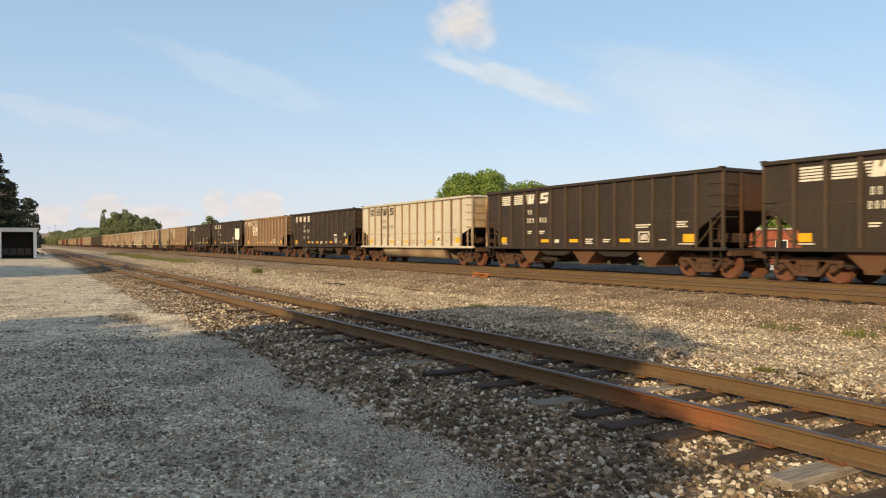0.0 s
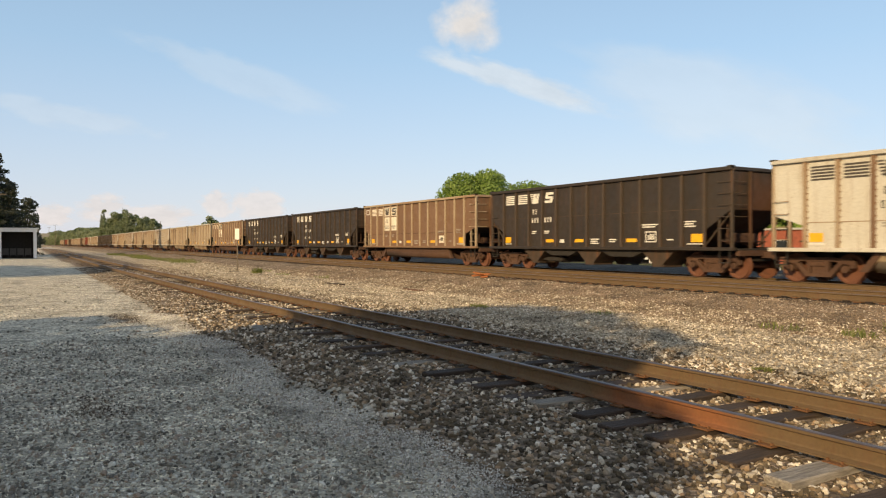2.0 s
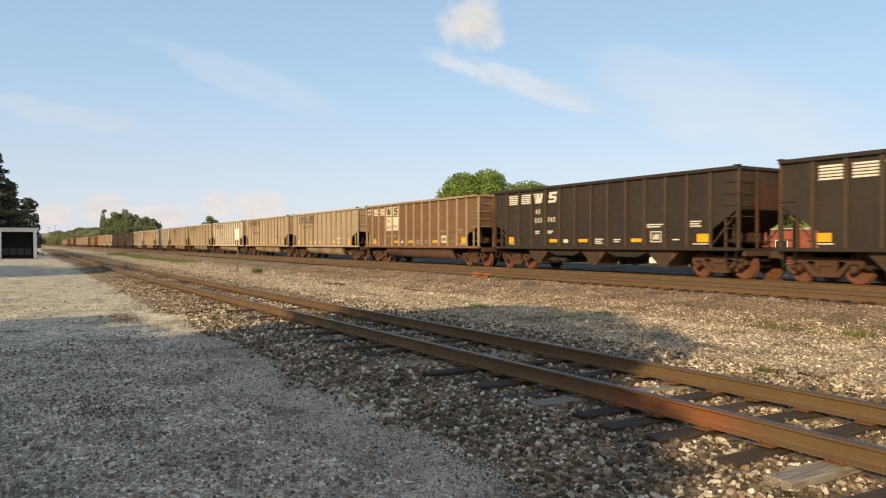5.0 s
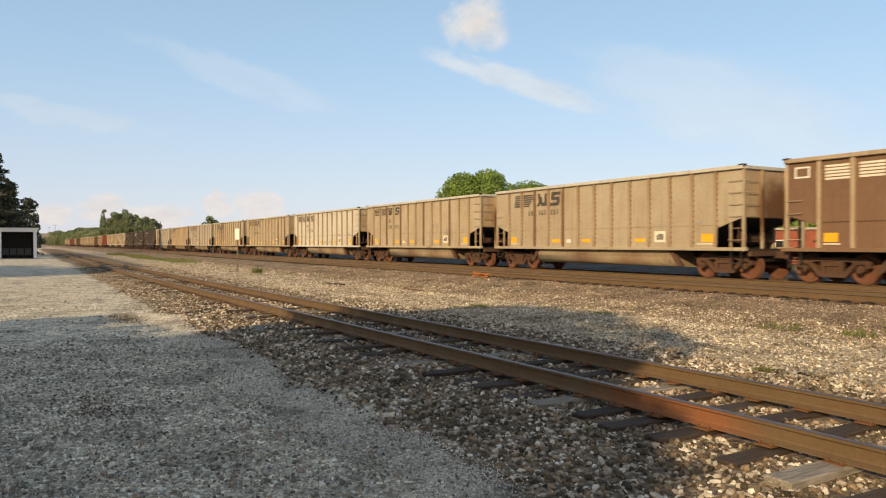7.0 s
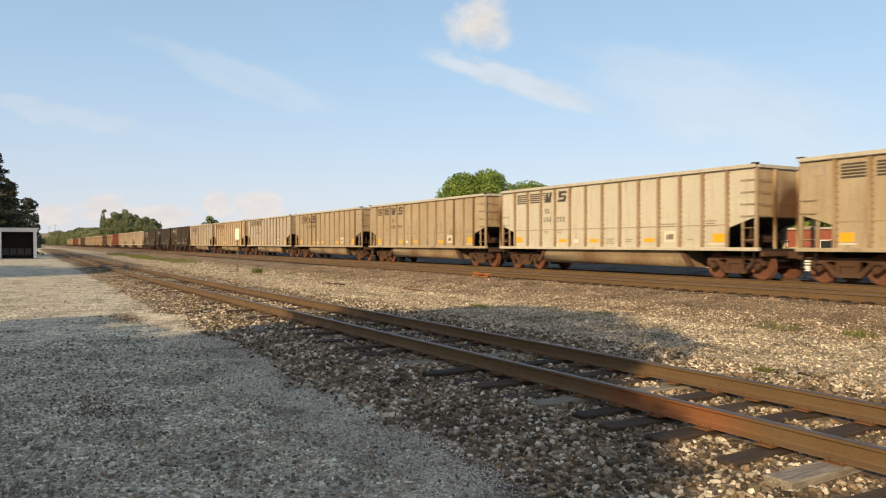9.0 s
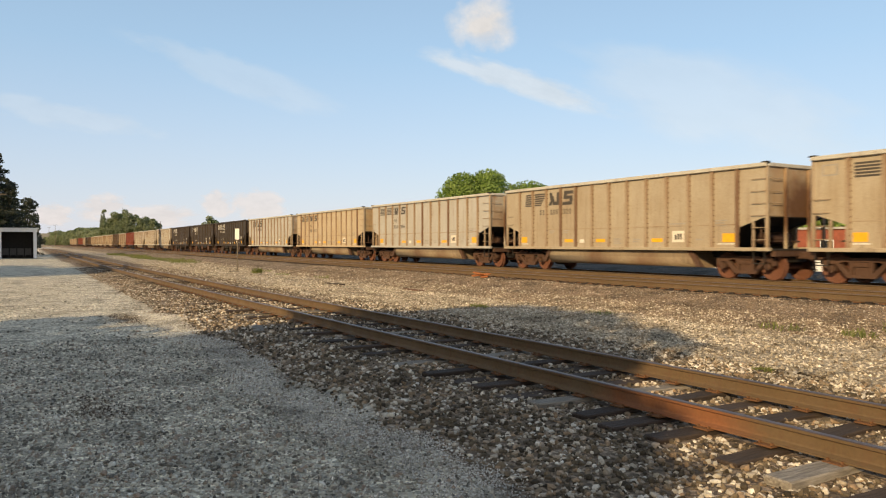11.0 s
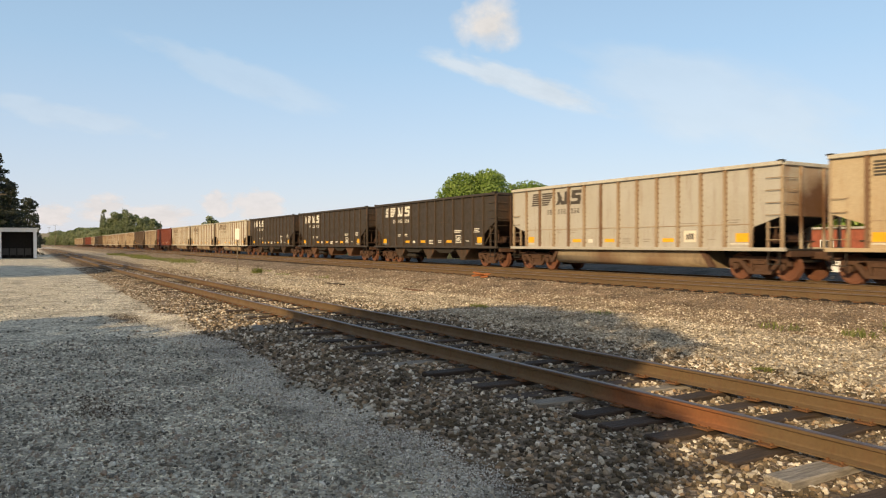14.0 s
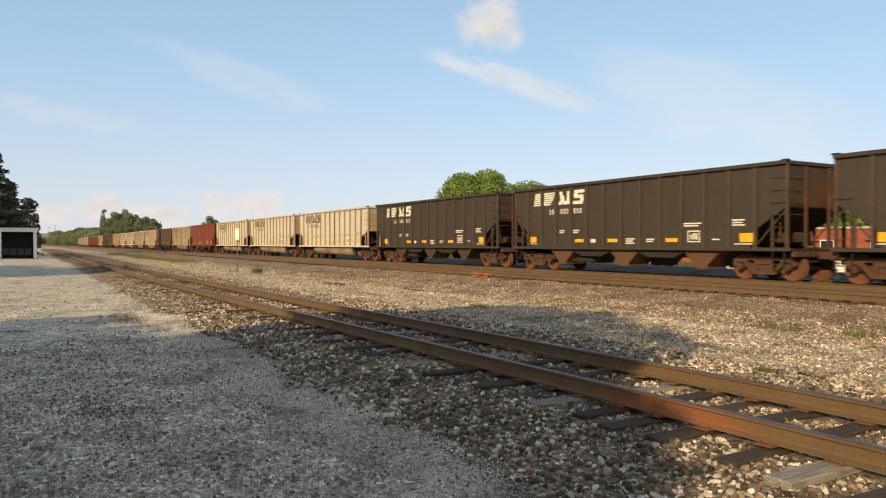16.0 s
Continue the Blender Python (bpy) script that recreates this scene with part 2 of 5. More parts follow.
def ground_mat():
    """One sheet: grey road gravel, brown ballast along the tracks, pale gravel between them, dry field beyond."""
    m, t, b = start("gravel_ground", 0.95)
    b.inputs["Specular IOR Level"].default_value = 0.06
    v = coords(t, world_space=True)
    s = t.nodes.new("ShaderNodeSeparateXYZ")
    t.links.new(v, s.inputs[0])
    wob = noise_of(t, v, 0.5, 4)
    y = t.nodes.new("ShaderNodeMath")
    y.operation = "MULTIPLY_ADD"
    t.links.new(wob, y.inputs[0])
    y.inputs[1].default_value = 2.6
    t.links.new(s.outputs[1], y.inputs[2])
    y2 = t.nodes.new("ShaderNodeMath")
    y2.operation = "MULTIPLY_ADD"
    t.links.new(y.outputs[0], y2.inputs[0])
    y2.inputs[1].default_value, y2.inputs[2].default_value = 1 / 80.0, 0.25   # y = 0 sits at 0.25
    def at(yy):
        return 0.25 + (yy + 1.3) / 80.0
    road, ball, pale, brown, field = (0.55, 0.505, 0.41), (0.21, 0.165, 0.125), (0.44, 0.37, 0.275), (0.25, 0.195, 0.145), (0.13, 0.13, 0.06)
    zones = ramped(t, y2.outputs[0], (at(-16), field), (at(-12), road), (at(2.95), road), (at(3.35), ball), (at(8.4), ball), (at(9.2), pale), (at(13.2), pale), (at(14.2), brown), (at(23.2), brown), (at(24.2), (0.10, 0.094, 0.088)), (at(34), (0.10, 0.094, 0.088)), (at(36), (0.30, 0.28, 0.24)), (at(45), field))
    vo = node(t, "TexVoronoi", Scale=26.0)
    t.links.new(v, vo.inputs["Vector"])
    sepc = t.nodes.new("ShaderNodeSeparateColor")
    t.links.new(vo.outputs["Color"], sepc.inputs[0])
    cell = ramped(t, sepc.outputs[0], (0.0, 0.42), (0.7, 1.0), (1.0, 1.9))
    col = mixed(t, 0.85, zones, cell, "MULTIPLY")
    vo2 = node(t, "TexVoronoi", Scale=7.0)
    t.links.new(v, vo2.inputs["Vector"])
    sepd = t.nodes.new("ShaderNodeSeparateColor")
    t.links.new(vo2.outputs["Color"], sepd.inputs[0])
    col = mixed(t, 0.6, col, ramped(t, sepd.outputs[1], (0.0, 0.7), (1.0, 1.3)), "MULTIPLY")
    stain = ramped(t, noise_of(t, v, 0.9, 6, 0.62), (0.34, 0.5), (0.5, 1.0), (0.66, 1.2))
    col = mixed(t, 0.8, col, stain, "MULTIPLY")
    oil = ramped(t, noise_of(t, coords(t, (1, 1, 1), 31.0, True), 0.8, 5, 0.6), (0.62, 1.0), (0.72, 0.5))
    col = mixed(t, 0.8, col, oil, "MULTIPLY")
    t.links.new(col, b.inputs["Base Color"])
    h = mixed(t, 0.5, vo.outputs["Distance"], noise_of(t, v, 60, 3))
    bump(t, b, h, 0.9, 0.03)
    return m


def leaf_mat(name, c1, c2):
    m, t, b = start(name, 0.6)
    g = t.nodes.new("ShaderNodeNewGeometry")
    col = ramped(t, g.outputs["Random Per Island"], (0.0, c1), (1.0, c2))
    big = ramped(t, noise_of(t, coords(t), 0.5, 3), (0.35, 0.75), (0.65, 1.2))
    t.links.new(mixed(t, 1.0, col, big, "MULTIPLY"), b.inputs["Base Color"])
    tr = t.nodes.new("ShaderNodeBsdfTranslucent")
    t.links.new(mixed(t, 1.0, col, (1.3, 1.5, 0.6), "MULTIPLY"), tr.inputs[0])
    mx = t.nodes.new("ShaderNodeMixShader")
    mx.inputs[0].default_value = 0.3
    t.links.new(b.outputs[0], mx.inputs[1])
    t.links.new(tr.outputs[0], mx.inputs[2])
    t.links.new(mx.outputs[0], t.nodes["Material Output"].inputs[0])
    return m


leaf_green = leaf_mat("oak_leaves", (0.09, 0.15, 0.03), (0.23, 0.32, 0.075))
# distance haze is mixed into this paler, greyer leaf colour
leaf_hazed = leaf_mat("far_leaves_hazed", (0.115, 0.145, 0.09), (0.18, 0.21, 0.125))
leaf_fir = leaf_mat("spruce_needles", (0.022, 0.030, 0.024), (0.048, 0.058, 0.042))
grass_mat = leaf_mat("weed_blades", (0.09, 0.11, 0.03), (0.20, 0.21, 0.07))
bark_mat = plain("grey_brown_bark", (0.10, 0.075, 0.055), 0.95, 0.0, 0.4, 4)
shed_white = plain("white_painted_board", (0.80, 0.81, 0.83), 0.6, 0.0, 0.08)
shed_grey = plain("grey_painted_board", (0.12, 0.12, 0.11), 0.6, 0.0, 0.2)
shed_dark = plain("dark_inner_board", (0.035, 0.030, 0.028), 0.8, 0.0, 0.3)
bench_mat = plain("grey_bench_board", (0.13, 0.12, 0.115), 0.7, 0.0, 0.2)
brick_mat = plain("red_brick_masonry", (0.30, 0.085, 0.05), 0.85, 0.0, 0.25, 2)
glass_mat = plain("dark_window_glass", (0.03, 0.035, 0.04), 0.12, 0.0, 0.1)
overpass_mat = plain("grey_overpass_concrete", (0.28, 0.28, 0.265), 0.85, 0.0, 0.12, 1)
asphalt_mat = plain("worn_asphalt", (0.16, 0.155, 0.15), 0.9, 0.0, 0.15, 1)
concrete_mat = plain("pale_concrete", (0.42, 0.40, 0.37), 0.85, 0.0, 0.12, 1)
sign_mat = plain("white_sign_enamel", (0.70, 0.70, 0.67), 0.5, 0.0, 0.08)
pole_mat = plain("weathered_pole_wood", (0.16, 0.13, 0.10), 0.9, 0.0, 0.3, 2)
van_white = plain("white_vehicle_paint", (0.75, 0.75, 0.74), 0.3, 0.0, 0.04)
rubber_mat = plain("black_rubber", (0.02, 0.02, 0.02), 0.8, 0.0, 0.2)


# ---- mesh helpers ----
def mesh_of(name, bm, material):
    me = bpy.data.meshes.new(name)
    bm.to_mesh(me)
    bm.free()
    me.materials.append(material)
    return me


def part(name, bm, material, parent=None, label=""):
    ob = new(name, mesh_of(name, bm, material))
    ob.parent = parent
    return tagged(ob, label)


def add_box(bm, x0, x1, y0, y1, z0, z1, m=None, bevel=0.0):
    mat = Matrix.Translation(((x0 + x1) / 2, (y0 + y1) / 2, (z0 + z1) / 2)) @ Matrix.Diagonal((x1 - x0, y1 - y0, z1 - z0, 1))
    r = bmesh.ops.create_cube(bm, size=1, matrix=(m @ mat) if m else mat)
    if bevel:
        es = {e for v in r["verts"] for e in v.link_edges}
        bmesh.ops.bevel(bm, geom=list(es), offset=bevel, segments=1, affect="EDGES")
    return bm


def boxm(x0, x1, y0, y1, z0, z1, bevel=0.0):
    return add_box(bmesh.new(), x0, x1, y0, y1, z0, z1, None, bevel)


def add_prism(bm, pts, axis, a, b):
    """Extrudes the outline pts from a to b along the axis; pts are the two other coordinates."""
    def p3(p, w):
        return (w, p[0], p[1]) if axis == "x" else (p[0], w, p[1]) if axis == "y" else (p[0], p[1], w)
    v0 = [bm.verts.new(p3(p, a)) for p in pts]
    v1 = [bm.verts.new(p3(p, b)) for p in pts]
    n = len(pts)
    fs = [bm.faces.new(v0), bm.faces.new(v1[::-1])]
    fs += [bm.faces.new((v0[i], v1[i], v1[(i + 1) % n], v0[(i + 1) % n])) for i in range(n)]
    bmesh.ops.recalc_face_normals(bm, faces=fs)
    return bm


def prism(pts, axis, a, b):
    return add_prism(bmesh.new(), pts, axis, a, b)


def add_rod(bm, p, q, r, n=8, r2=None):
    p, q = Vector(p), Vector(q)
    d = q - p
    m = Matrix.Translation((p + q) / 2) @ d.to_track_quat("Z", "Y").to_matrix().to_4x4()
    bmesh.ops.create_cone(bm, cap_ends=True, segments=n, radius1=r, radius2=r if r2 is None else r2, depth=d.length, matrix=m)
    return bm


def rod(p, q, r, n=8, r2=None):
    return add_rod(bmesh.new(), p, q, r, n, r2)


def lathe(bm, profile, n=24, y=0.0):
    """Turns (radius, y) outline round the y axis."""
    rings = [[bm.verts.new((r * math.cos(2 * math.pi * k / n), y + w, r * math.sin(2 * math.pi * k / n))) for k in range(n)] for r, w in profile]
    fs = []
    for a, b in zip(rings, rings[1:]):
        fs += [bm.faces.new((a[k], a[(k + 1) % n], b[(k + 1) % n], b[k])) for k in range(n)]
    fs += [bm.faces.new(rings[0]), bm.faces.new(rings[-1])]
    bmesh.ops.recalc_face_normals(bm, faces=fs)
    return bm


# ---- ground ----
NEAR_C, MAIN1, MAIN2 = 6.38, 18.15, 22.3
NEAR_TOP, MAIN_TOP = 0.20, 0.53


def siding_shift(x):
    """The siding bends a little towards the road as it goes away."""
    return -1.15 * (1 - np.exp(-(np.maximum(0.0, -x - 3) / 34.0) ** 1.2))


def ground_z(x, y):
    pts = ((-400, -0.2), (-3, -0.06), (2.6, -0.08), (4.6, -0.05), (8.2, -0.05), (9.6, -0.08), (13.8, -0.05), (16.3, 0.285), (17.2, 0.305), (24.6, 0.305), (28.0, 0.50), (33.0, 0.60), (36.0, -0.75), (60, -0.75), (100, -0.2), (1500, 0.0))
    for (a, za), (b, zb) in zip(pts, pts[1:]):
        if y <= b:
            k = (y - a) / (b - a)
            z = za + (zb - za) * k
            break
    else:
        z = 0.0
    if abs(x) < 90 and -14 < y < 17:
        k = 0.25 if 4.6 < y < 8.2 or y > 15 else 1.0
        z += k * 0.035 * noise.noise((x * 0.35, y * 0.35, 0)) + k * 0.018 * noise.noise((x * 1.3, y * 1.3, 5))
    return z


def steps(*spans):
    out = []
    for a, b, s in spans:
        out += list(np.arange(a, b, s))
    return out + [spans[-1][1]]


def build_ground():
    xs = steps((-3000, -400, 200), (-400, -80, 20), (-80, -25, 1.0), (-25, 3, 0.25), (3, 60, 6), (60, 1200, 150))
    ys = steps((-1200, -60, 120), (-60, -12, 6), (-12, 17, 0.25), (17, 30, 0.8), (30, 100, 10), (100, 2500, 200))
    vs = [(x, y, ground_z(x, y)) for y in ys for x in xs]
    w = len(xs)
    fs = [(j * w + i, j * w + i + 1, (j + 1) * w + i + 1, (j + 1) * w + i) for j in range(len(ys) - 1) for i in range(w - 1)]
    me = bpy.data.meshes.new("ground")
    me.from_pydata(vs, [], fs)
    me.polygons.foreach_set("use_smooth", [True] * len(fs))
    me.materials.append(ground_mat())
    return tagged(new("ground", me), "gravel and ballast ground beside the railway tracks", "ground", kind="structure")


build_ground()

# ---- tracks ----
RAIL = [(-.07, 0), (.07, 0), (.07, .012), (.018, .035), (.010, .05), (.010, .135), (.034, .148), (.036, .172), (.028, .18), (-.028, .18), (-.036, .172), (-.034, .148), (-.010, .135), (-.010, .05), (-.018, .035), (-.07, .012)]


def rail_path(xs, yc, zt):
    """One rail along the xs, its head a face strip of its own material."""
    n = len(RAIL)
    vs, fs, mi = [], [], []
    for x in xs:
        vs += [(x, yc(x) + p, zt - 0.18 + q) for p, q in RAIL]
    for k in range(len(xs) - 1):
        for i in range(n):
            j = (i + 1) % n
            fs.append((k * n + i, (k + 1) * n + i, (k + 1) * n + j, k * n + j))
            mi.append(1 if i in (7, 8, 9) else 0)
    me = bpy.data.meshes.new("rail")
    me.from_pydata(vs, [], fs)
    return me, mi


def build_track(label, yc, zt, xs, head, tie_from, tie_to, spacing, nplates, reach=1.3, pale=(12, 17, 24, 32), first=()):
    track = tagged(new("railway_track"), label, "track", kind="structure")
    for s in (-1, 1):
        me, mi = rail_path(xs, lambda x: yc(x) + s * 0.755, zt)
        me.materials.append(rail_mat)
        me.materials.append(head)
        me.polygons.foreach_set("material_index", mi)
        ob = new("rail", me)
        ob.parent = track
        tagged(ob, "rusty steel rail with a worn head")
    rnd = random.Random(int(zt * 100) + int(yc(0)))
    tie_me = mesh_of("tie", boxm(-.115, .115, -reach - .12 * (reach > 1.3), reach, -.17, 0, 0.012), tie_mat)
    grey_me = tie_me.copy()
    grey_me.materials[0] = tie_grey_mat
    pb = bmesh.new()
    add_box(pb, -.085, .085, -.13, .13, 0, .016)
    for a in (-1, 1):
        for b in (-1, 1):
            add_box(pb, a * .06 - .009, a * .06 + .009, b * .085 - .012, b * .085 + .012, .01, .036)
    plate_me = mesh_of("tie_plate", pb, plate_mat)
    x, k = tie_to, 0
    tie_xs = []
    while x > tie_from:
        x = first[k] if k < len(first) else x
        grey = k in pale
        tie = new("tie", grey_me if grey else tie_me)
        tie.parent = track
        buried = reach > 1.3 and not grey and k > 11 and rnd.random() < (.55 if k < 32 else .8)
        tie.matrix_basis = pose(x, yc(x) + rnd.uniform(-.09, .09), zt - .197 - rnd.uniform(0, .035) - .06 * buried, rnd.uniform(-.5, .5), rnd.uniform(-2, 2), rnd.uniform(-3, 3))
        if k < nplates:
            for s in (-1, 1):
                pl = new("tie_plate", plate_me)
                pl.parent = track
                pl.matrix_basis = pose(x, yc(x) + s * .755, zt - .198)
        if not buried:
            tie_xs.append(x)
        x -= spacing * rnd.uniform(0.9, 1.1)
        k += 1
    return np.array(tie_xs)


def rail_anchors(yc, zt, xs):
    """Dark blocks added as dashes under the rail foot, one at each tie."""
    bm = bmesh.new()
    for x in xs:
        for s in (-1, 1):
            y = yc(x) + s * .755
            add_box(bm, x - .085, x + .085, y - .095, y + .05, zt - .205, zt - .160)
    me = mesh_of("rail_dash", bm, dash_mat)
    return tagged(new("rail_anchors", me), "dark blocks added as dashes under the rails", "track", kind="stuff")


far = steps((-900, -100, 25), (-100, 4, 2.0), (4, 80, 20))
siding_ties = build_track("siding track with dull rusty rails and old ties", lambda x: NEAR_C + siding_shift(x), NEAR_TOP, far, siding_head_mat, -75, 3.0, 0.56, 60, 1.40, (5, 10, 16, 22, 31), (-.55, -1.1, -1.66, -2.2, -2.77, -3.36, -3.97, -4.62, -5.2, -5.72, -6.33))
build_track("main track with rusty rails on brown ballast", lambda x: MAIN1, MAIN_TOP, [-900, 80], head_mat, -100, 4.0, 0.55, 80)
build_track("main track under the train on brown ballast", lambda x: MAIN2, MAIN_TOP, [-900, 80], head_mat, -60, 4.0, 0.55, 0)
dash_xs = [3.5 - .55 * k for k in range(170)]
rail_anchors(lambda x: MAIN1, MAIN_TOP, dash_xs)
rail_anchors(lambda x: MAIN2, MAIN_TOP, dash_xs)


# ---- loose stones ----
ICO = np.array([(0, -1, 1.618), (0, 1, 1.618), (0, -1, -1.618), (0, 1, -1.618), (-1, 1.618, 0), (1, 1.618, 0), (-1, -1.618, 0), (1, -1.618, 0), (1.618, 0, -1), (1.618, 0, 1), (-1.618, 0, -1), (-1.618, 0, 1)]) / 1.9
ICO_F = np.array([(0, 1, 11), (0, 9, 1), (0, 7, 9), (0, 6, 7), (0, 11, 6), (1, 9, 5), (1, 5, 4), (1, 4, 11), (2, 3, 8), (2, 10, 3), (2, 6, 10), (2, 7, 6), (2, 8, 7), (3, 4, 5), (3, 5, 8), (3, 10, 4), (4, 10, 11), (5, 9, 8), (6, 11, 10), (7, 8, 9)])
OCT = np.array([(1, 0, 0), (-1, 0, 0), (0, 1, 0), (0, -1, 0), (0, 0, 1), (0, 0, -1)], float)
OCT_F = np.array([(0, 2, 4), (2, 1, 4), (1, 3, 4), (3, 0, 4), (2, 0, 5), (1, 2, 5), (3, 1, 5), (0, 3, 5)])


def on_stretch(x, y, margin=0.06):
    """The wedge of ground that opens westwards from the road over the tracks."""
    depth, side = -x * 0.866 + y * 0.5, x * 0.5 + y * 0.866
    return (depth > 4.2) & (np.abs(side / np.maximum(depth, .1)) < 0.617 + margin)


def scatter(name, label, mat, x0, x1, y0, y1, density, size, seed, shape=(ICO, ICO_F), fall=None, sink=0.25, keep=None):
    """Loose stones over a stretch of ground; fall: the distance at which their number halves."""
    rng = np.random.default_rng(seed)
    n = int((x1 - x0) * (y1 - y0) * density)
    x, y = rng.uniform(x0, x1, n), rng.uniform(y0, y1, n)
    ok = on_stretch(x, y)
    if fall:
        ok &= rng.random(n) < np.exp(-np.maximum(np.hypot(x, y) - 6, 0) / fall)
    if keep is not None:
        ok &= keep(x, y, rng.random(n))
    x, y = x[ok], y[ok]
    n = len(x)
    V, F = shape
    r = size[0] + (size[1] - size[0]) * rng.random(n) ** 2.2
    if fall:
        r *= 1 + 0.22 * np.maximum(np.hypot(x, y) - 6, 0) / fall
    P = V[None] * rng.uniform(0.58, 1.3, (n, len(V), 1)) * (r[:, None, None] * rng.uniform(0.6, 1.2, (n, 1, 3)))
    a = rng.uniform(0, 6.283, n)
    ca, sa = np.cos(a)[:, None], np.sin(a)[:, None]
    px, py, pz = P[..., 0] * ca - P[..., 1] * sa, P[..., 0] * sa + P[..., 1] * ca, P[..., 2] * 0.8
    z = np.array([ground_z(i, j) for i, j in zip(x, y)]) + r * sink
    vs = np.stack([px + x[:, None], py + y[:, None], pz + z[:, None]], -1).reshape(-1, 3)
    fs = (F[None] + (np.arange(n) * len(V))[:, None, None]).reshape(-1, 3)
    me = bpy.data.meshes.new(name)
    me.vertices.add(len(vs))
    me.vertices.foreach_set("co", vs.ravel())
    me.loops.add(fs.size)
    me.loops.foreach_set("vertex_index", fs.ravel().astype(np.int32))
    me.polygons.add(len(fs))
    me.polygons.foreach_set("loop_start", np.arange(0, fs.size, 3, dtype=np.int32))
    me.update(calc_edges=True)
    me.shade_flat()
    me.materials.append(mat)
    return tagged(new(name, me), label, "gravel", kind="stuff")


def wob(x, y):
    return 0.35 * np.sin(x * 0.9) + 0.25 * np.sin(x * 2.3 + 1) + 0.15 * np.sin(x * 5.1)


def off_rail(x, y):
    yc = NEAR_C + siding_shift(x)
    on_tie = (np.min(np.abs(x[:, None] - siding_ties[None]), axis=1) < 0.125) & (np.abs(y - yc + .1) < 1.42)
    return (np.abs(np.abs(y - yc) - 0.755) > 0.09) & ~(on_tie & (np.sin(x * 91 + y * 57) < 0.45))


PATCHES = ((-8.8, .62, .95, .50), (-19.0, 2.05, 1.8, .45))


def in_patch(x, y, u):
    """Patches of dirt on the road, thinning out to their edges."""
    out = np.zeros(len(x), bool)
    for a, b, ra, rb in PATCHES:
        out |= (((x - a) / ra) ** 2 + ((y - b) / rb) ** 2) * 1.6 < u
    return out


scatter("track_ballast", "coarse brown and grey crushed ballast stones", ballast_stone, -22, -2, 2.2, 9.4, 520, (0.015, 0.042), 11, fall=10, keep=lambda x, y, u: off_rail(x, y) & (y > 3.2 + .3 * wob(x, y) + 0.35 * (u - .5)))
scatter("track_ballast", "coarse ballast stones along the siding", ballast_stone, -60, -20, 3.0, 9.2, 110, (0.022, 0.046), 12, (OCT, OCT_F), keep=lambda x, y, u: off_rail(x, y))
scatter("road_gravel", "small grey crushed gravel of the access road", road_stone, -15, -3, -3.5, 3.1, 1000, (0.009, 0.026), 13, (OCT, OCT_F), fall=5, sink=0.3, keep=lambda x, y, u: ~in_patch(x, y, u))
scatter("road_gravel", "larger grey stones on the access road", road_stone, -40, -3, -6, 2.9, 15, (0.014, 0.035), 14, fall=30)
scatter("road_gravel", "coarser stones in worn patches of the road", road_stone, -24, -3, -4, 3.0, 60, (0.014, 0.034), 18, (OCT, OCT_F), fall=16, keep=lambda x, y, u: np.sin(x * .8 + 1.3) + np.sin(y * 1.7 + x * .45) + .6 * np.sin(x * 2.1 - y * 1.3) > .75 + .8 * u)
scatter("road_gravel", "flat grey stones strewn over the road edge", road_stone, -7.4, -3, -3, 2.2, 150, (0.014, 0.034), 19, fall=6, sink=0.3)
scatter("road_gravel", "fine pale gravel along the edge of the road", pale_road, -20, -2.5, 2.0, 3.5, 3600, (0.006, 0.014), 20, (OCT, OCT_F), fall=8, sink=.7, keep=lambda x, y, u: np.abs(y - 2.78 - .3 * wob(x, y)) < .42 * (1.1 - u * .6))
for i, (px, py, ra, rb) in enumerate(PATCHES):
    scatter("dirt_patch", "dark brown dirt and debris on the road", dirt_stone, px - ra, px + ra, py - rb, py + rb, 1500, (0.006, 0.018), 60 + i, (OCT, OCT_F), sink=.6, keep=lambda x, y, u: ((x - px) / ra) ** 2 + ((y - py) / rb) ** 2 < u ** 1.6)
scatter("pale_gravel", "pale sunlit gravel between the tracks", pale_stone, -32, -5, 8.4, 15, 290, (0.014, 0.037), 15, (OCT, OCT_F), fall=22)
scatter("pale_gravel", "pale stones between the far tracks", pale_stone, -80, -30, 8.4, 14.5, 22, (0.03, 0.06), 16, (OCT, OCT_F))
scatter("shoulder_ballast", "brown ballast stones on the main track shoulder", brown_stone, -45, -7, 13.2, 17.25, 430, (0.014, 0.034), 17, (OCT, OCT_F), fall=30)


# ---- freight cars ----
HALF, WIDE = 7.30, 1.56        # half length and half width of the body
SILL, TOP = 1.05, 3.87
RIBS = [1.03 * (k - 7) for k in range(1, 14)]
cache = {}


def shared(key, make, material, parent, label="", at=None, name=None):
    """A part whose mesh is built once and shared by all cars; the material sits on the object."""
    if key not in cache:
        cache[key] = mesh_of(key, make(), material)
    ob = new(name or key.split("/")[0], cache[key])
    ob.parent = parent
    ob.material_slots[0].link = "OBJECT"
    ob.material_slots[0].material = material
    if at is not None:
        ob.matrix_basis = at
    if label:
        ob["label"] = label
    return ob


def side_wall(s, notch):
    a, zc, zi = notch[:3]      # inward reach, height at the corner, height at the inner end
    pts = [(-HALF + a + .1, SILL), (-HALF + a, zi), (-HALF, zc), (-HALF, TOP - .05), (HALF, TOP - .05), (HALF, zc), (HALF - a, zi), (HALF - a - .1, SILL)]
    return prism(pts, "y", s * WIDE, s * (WIDE - 0.02))


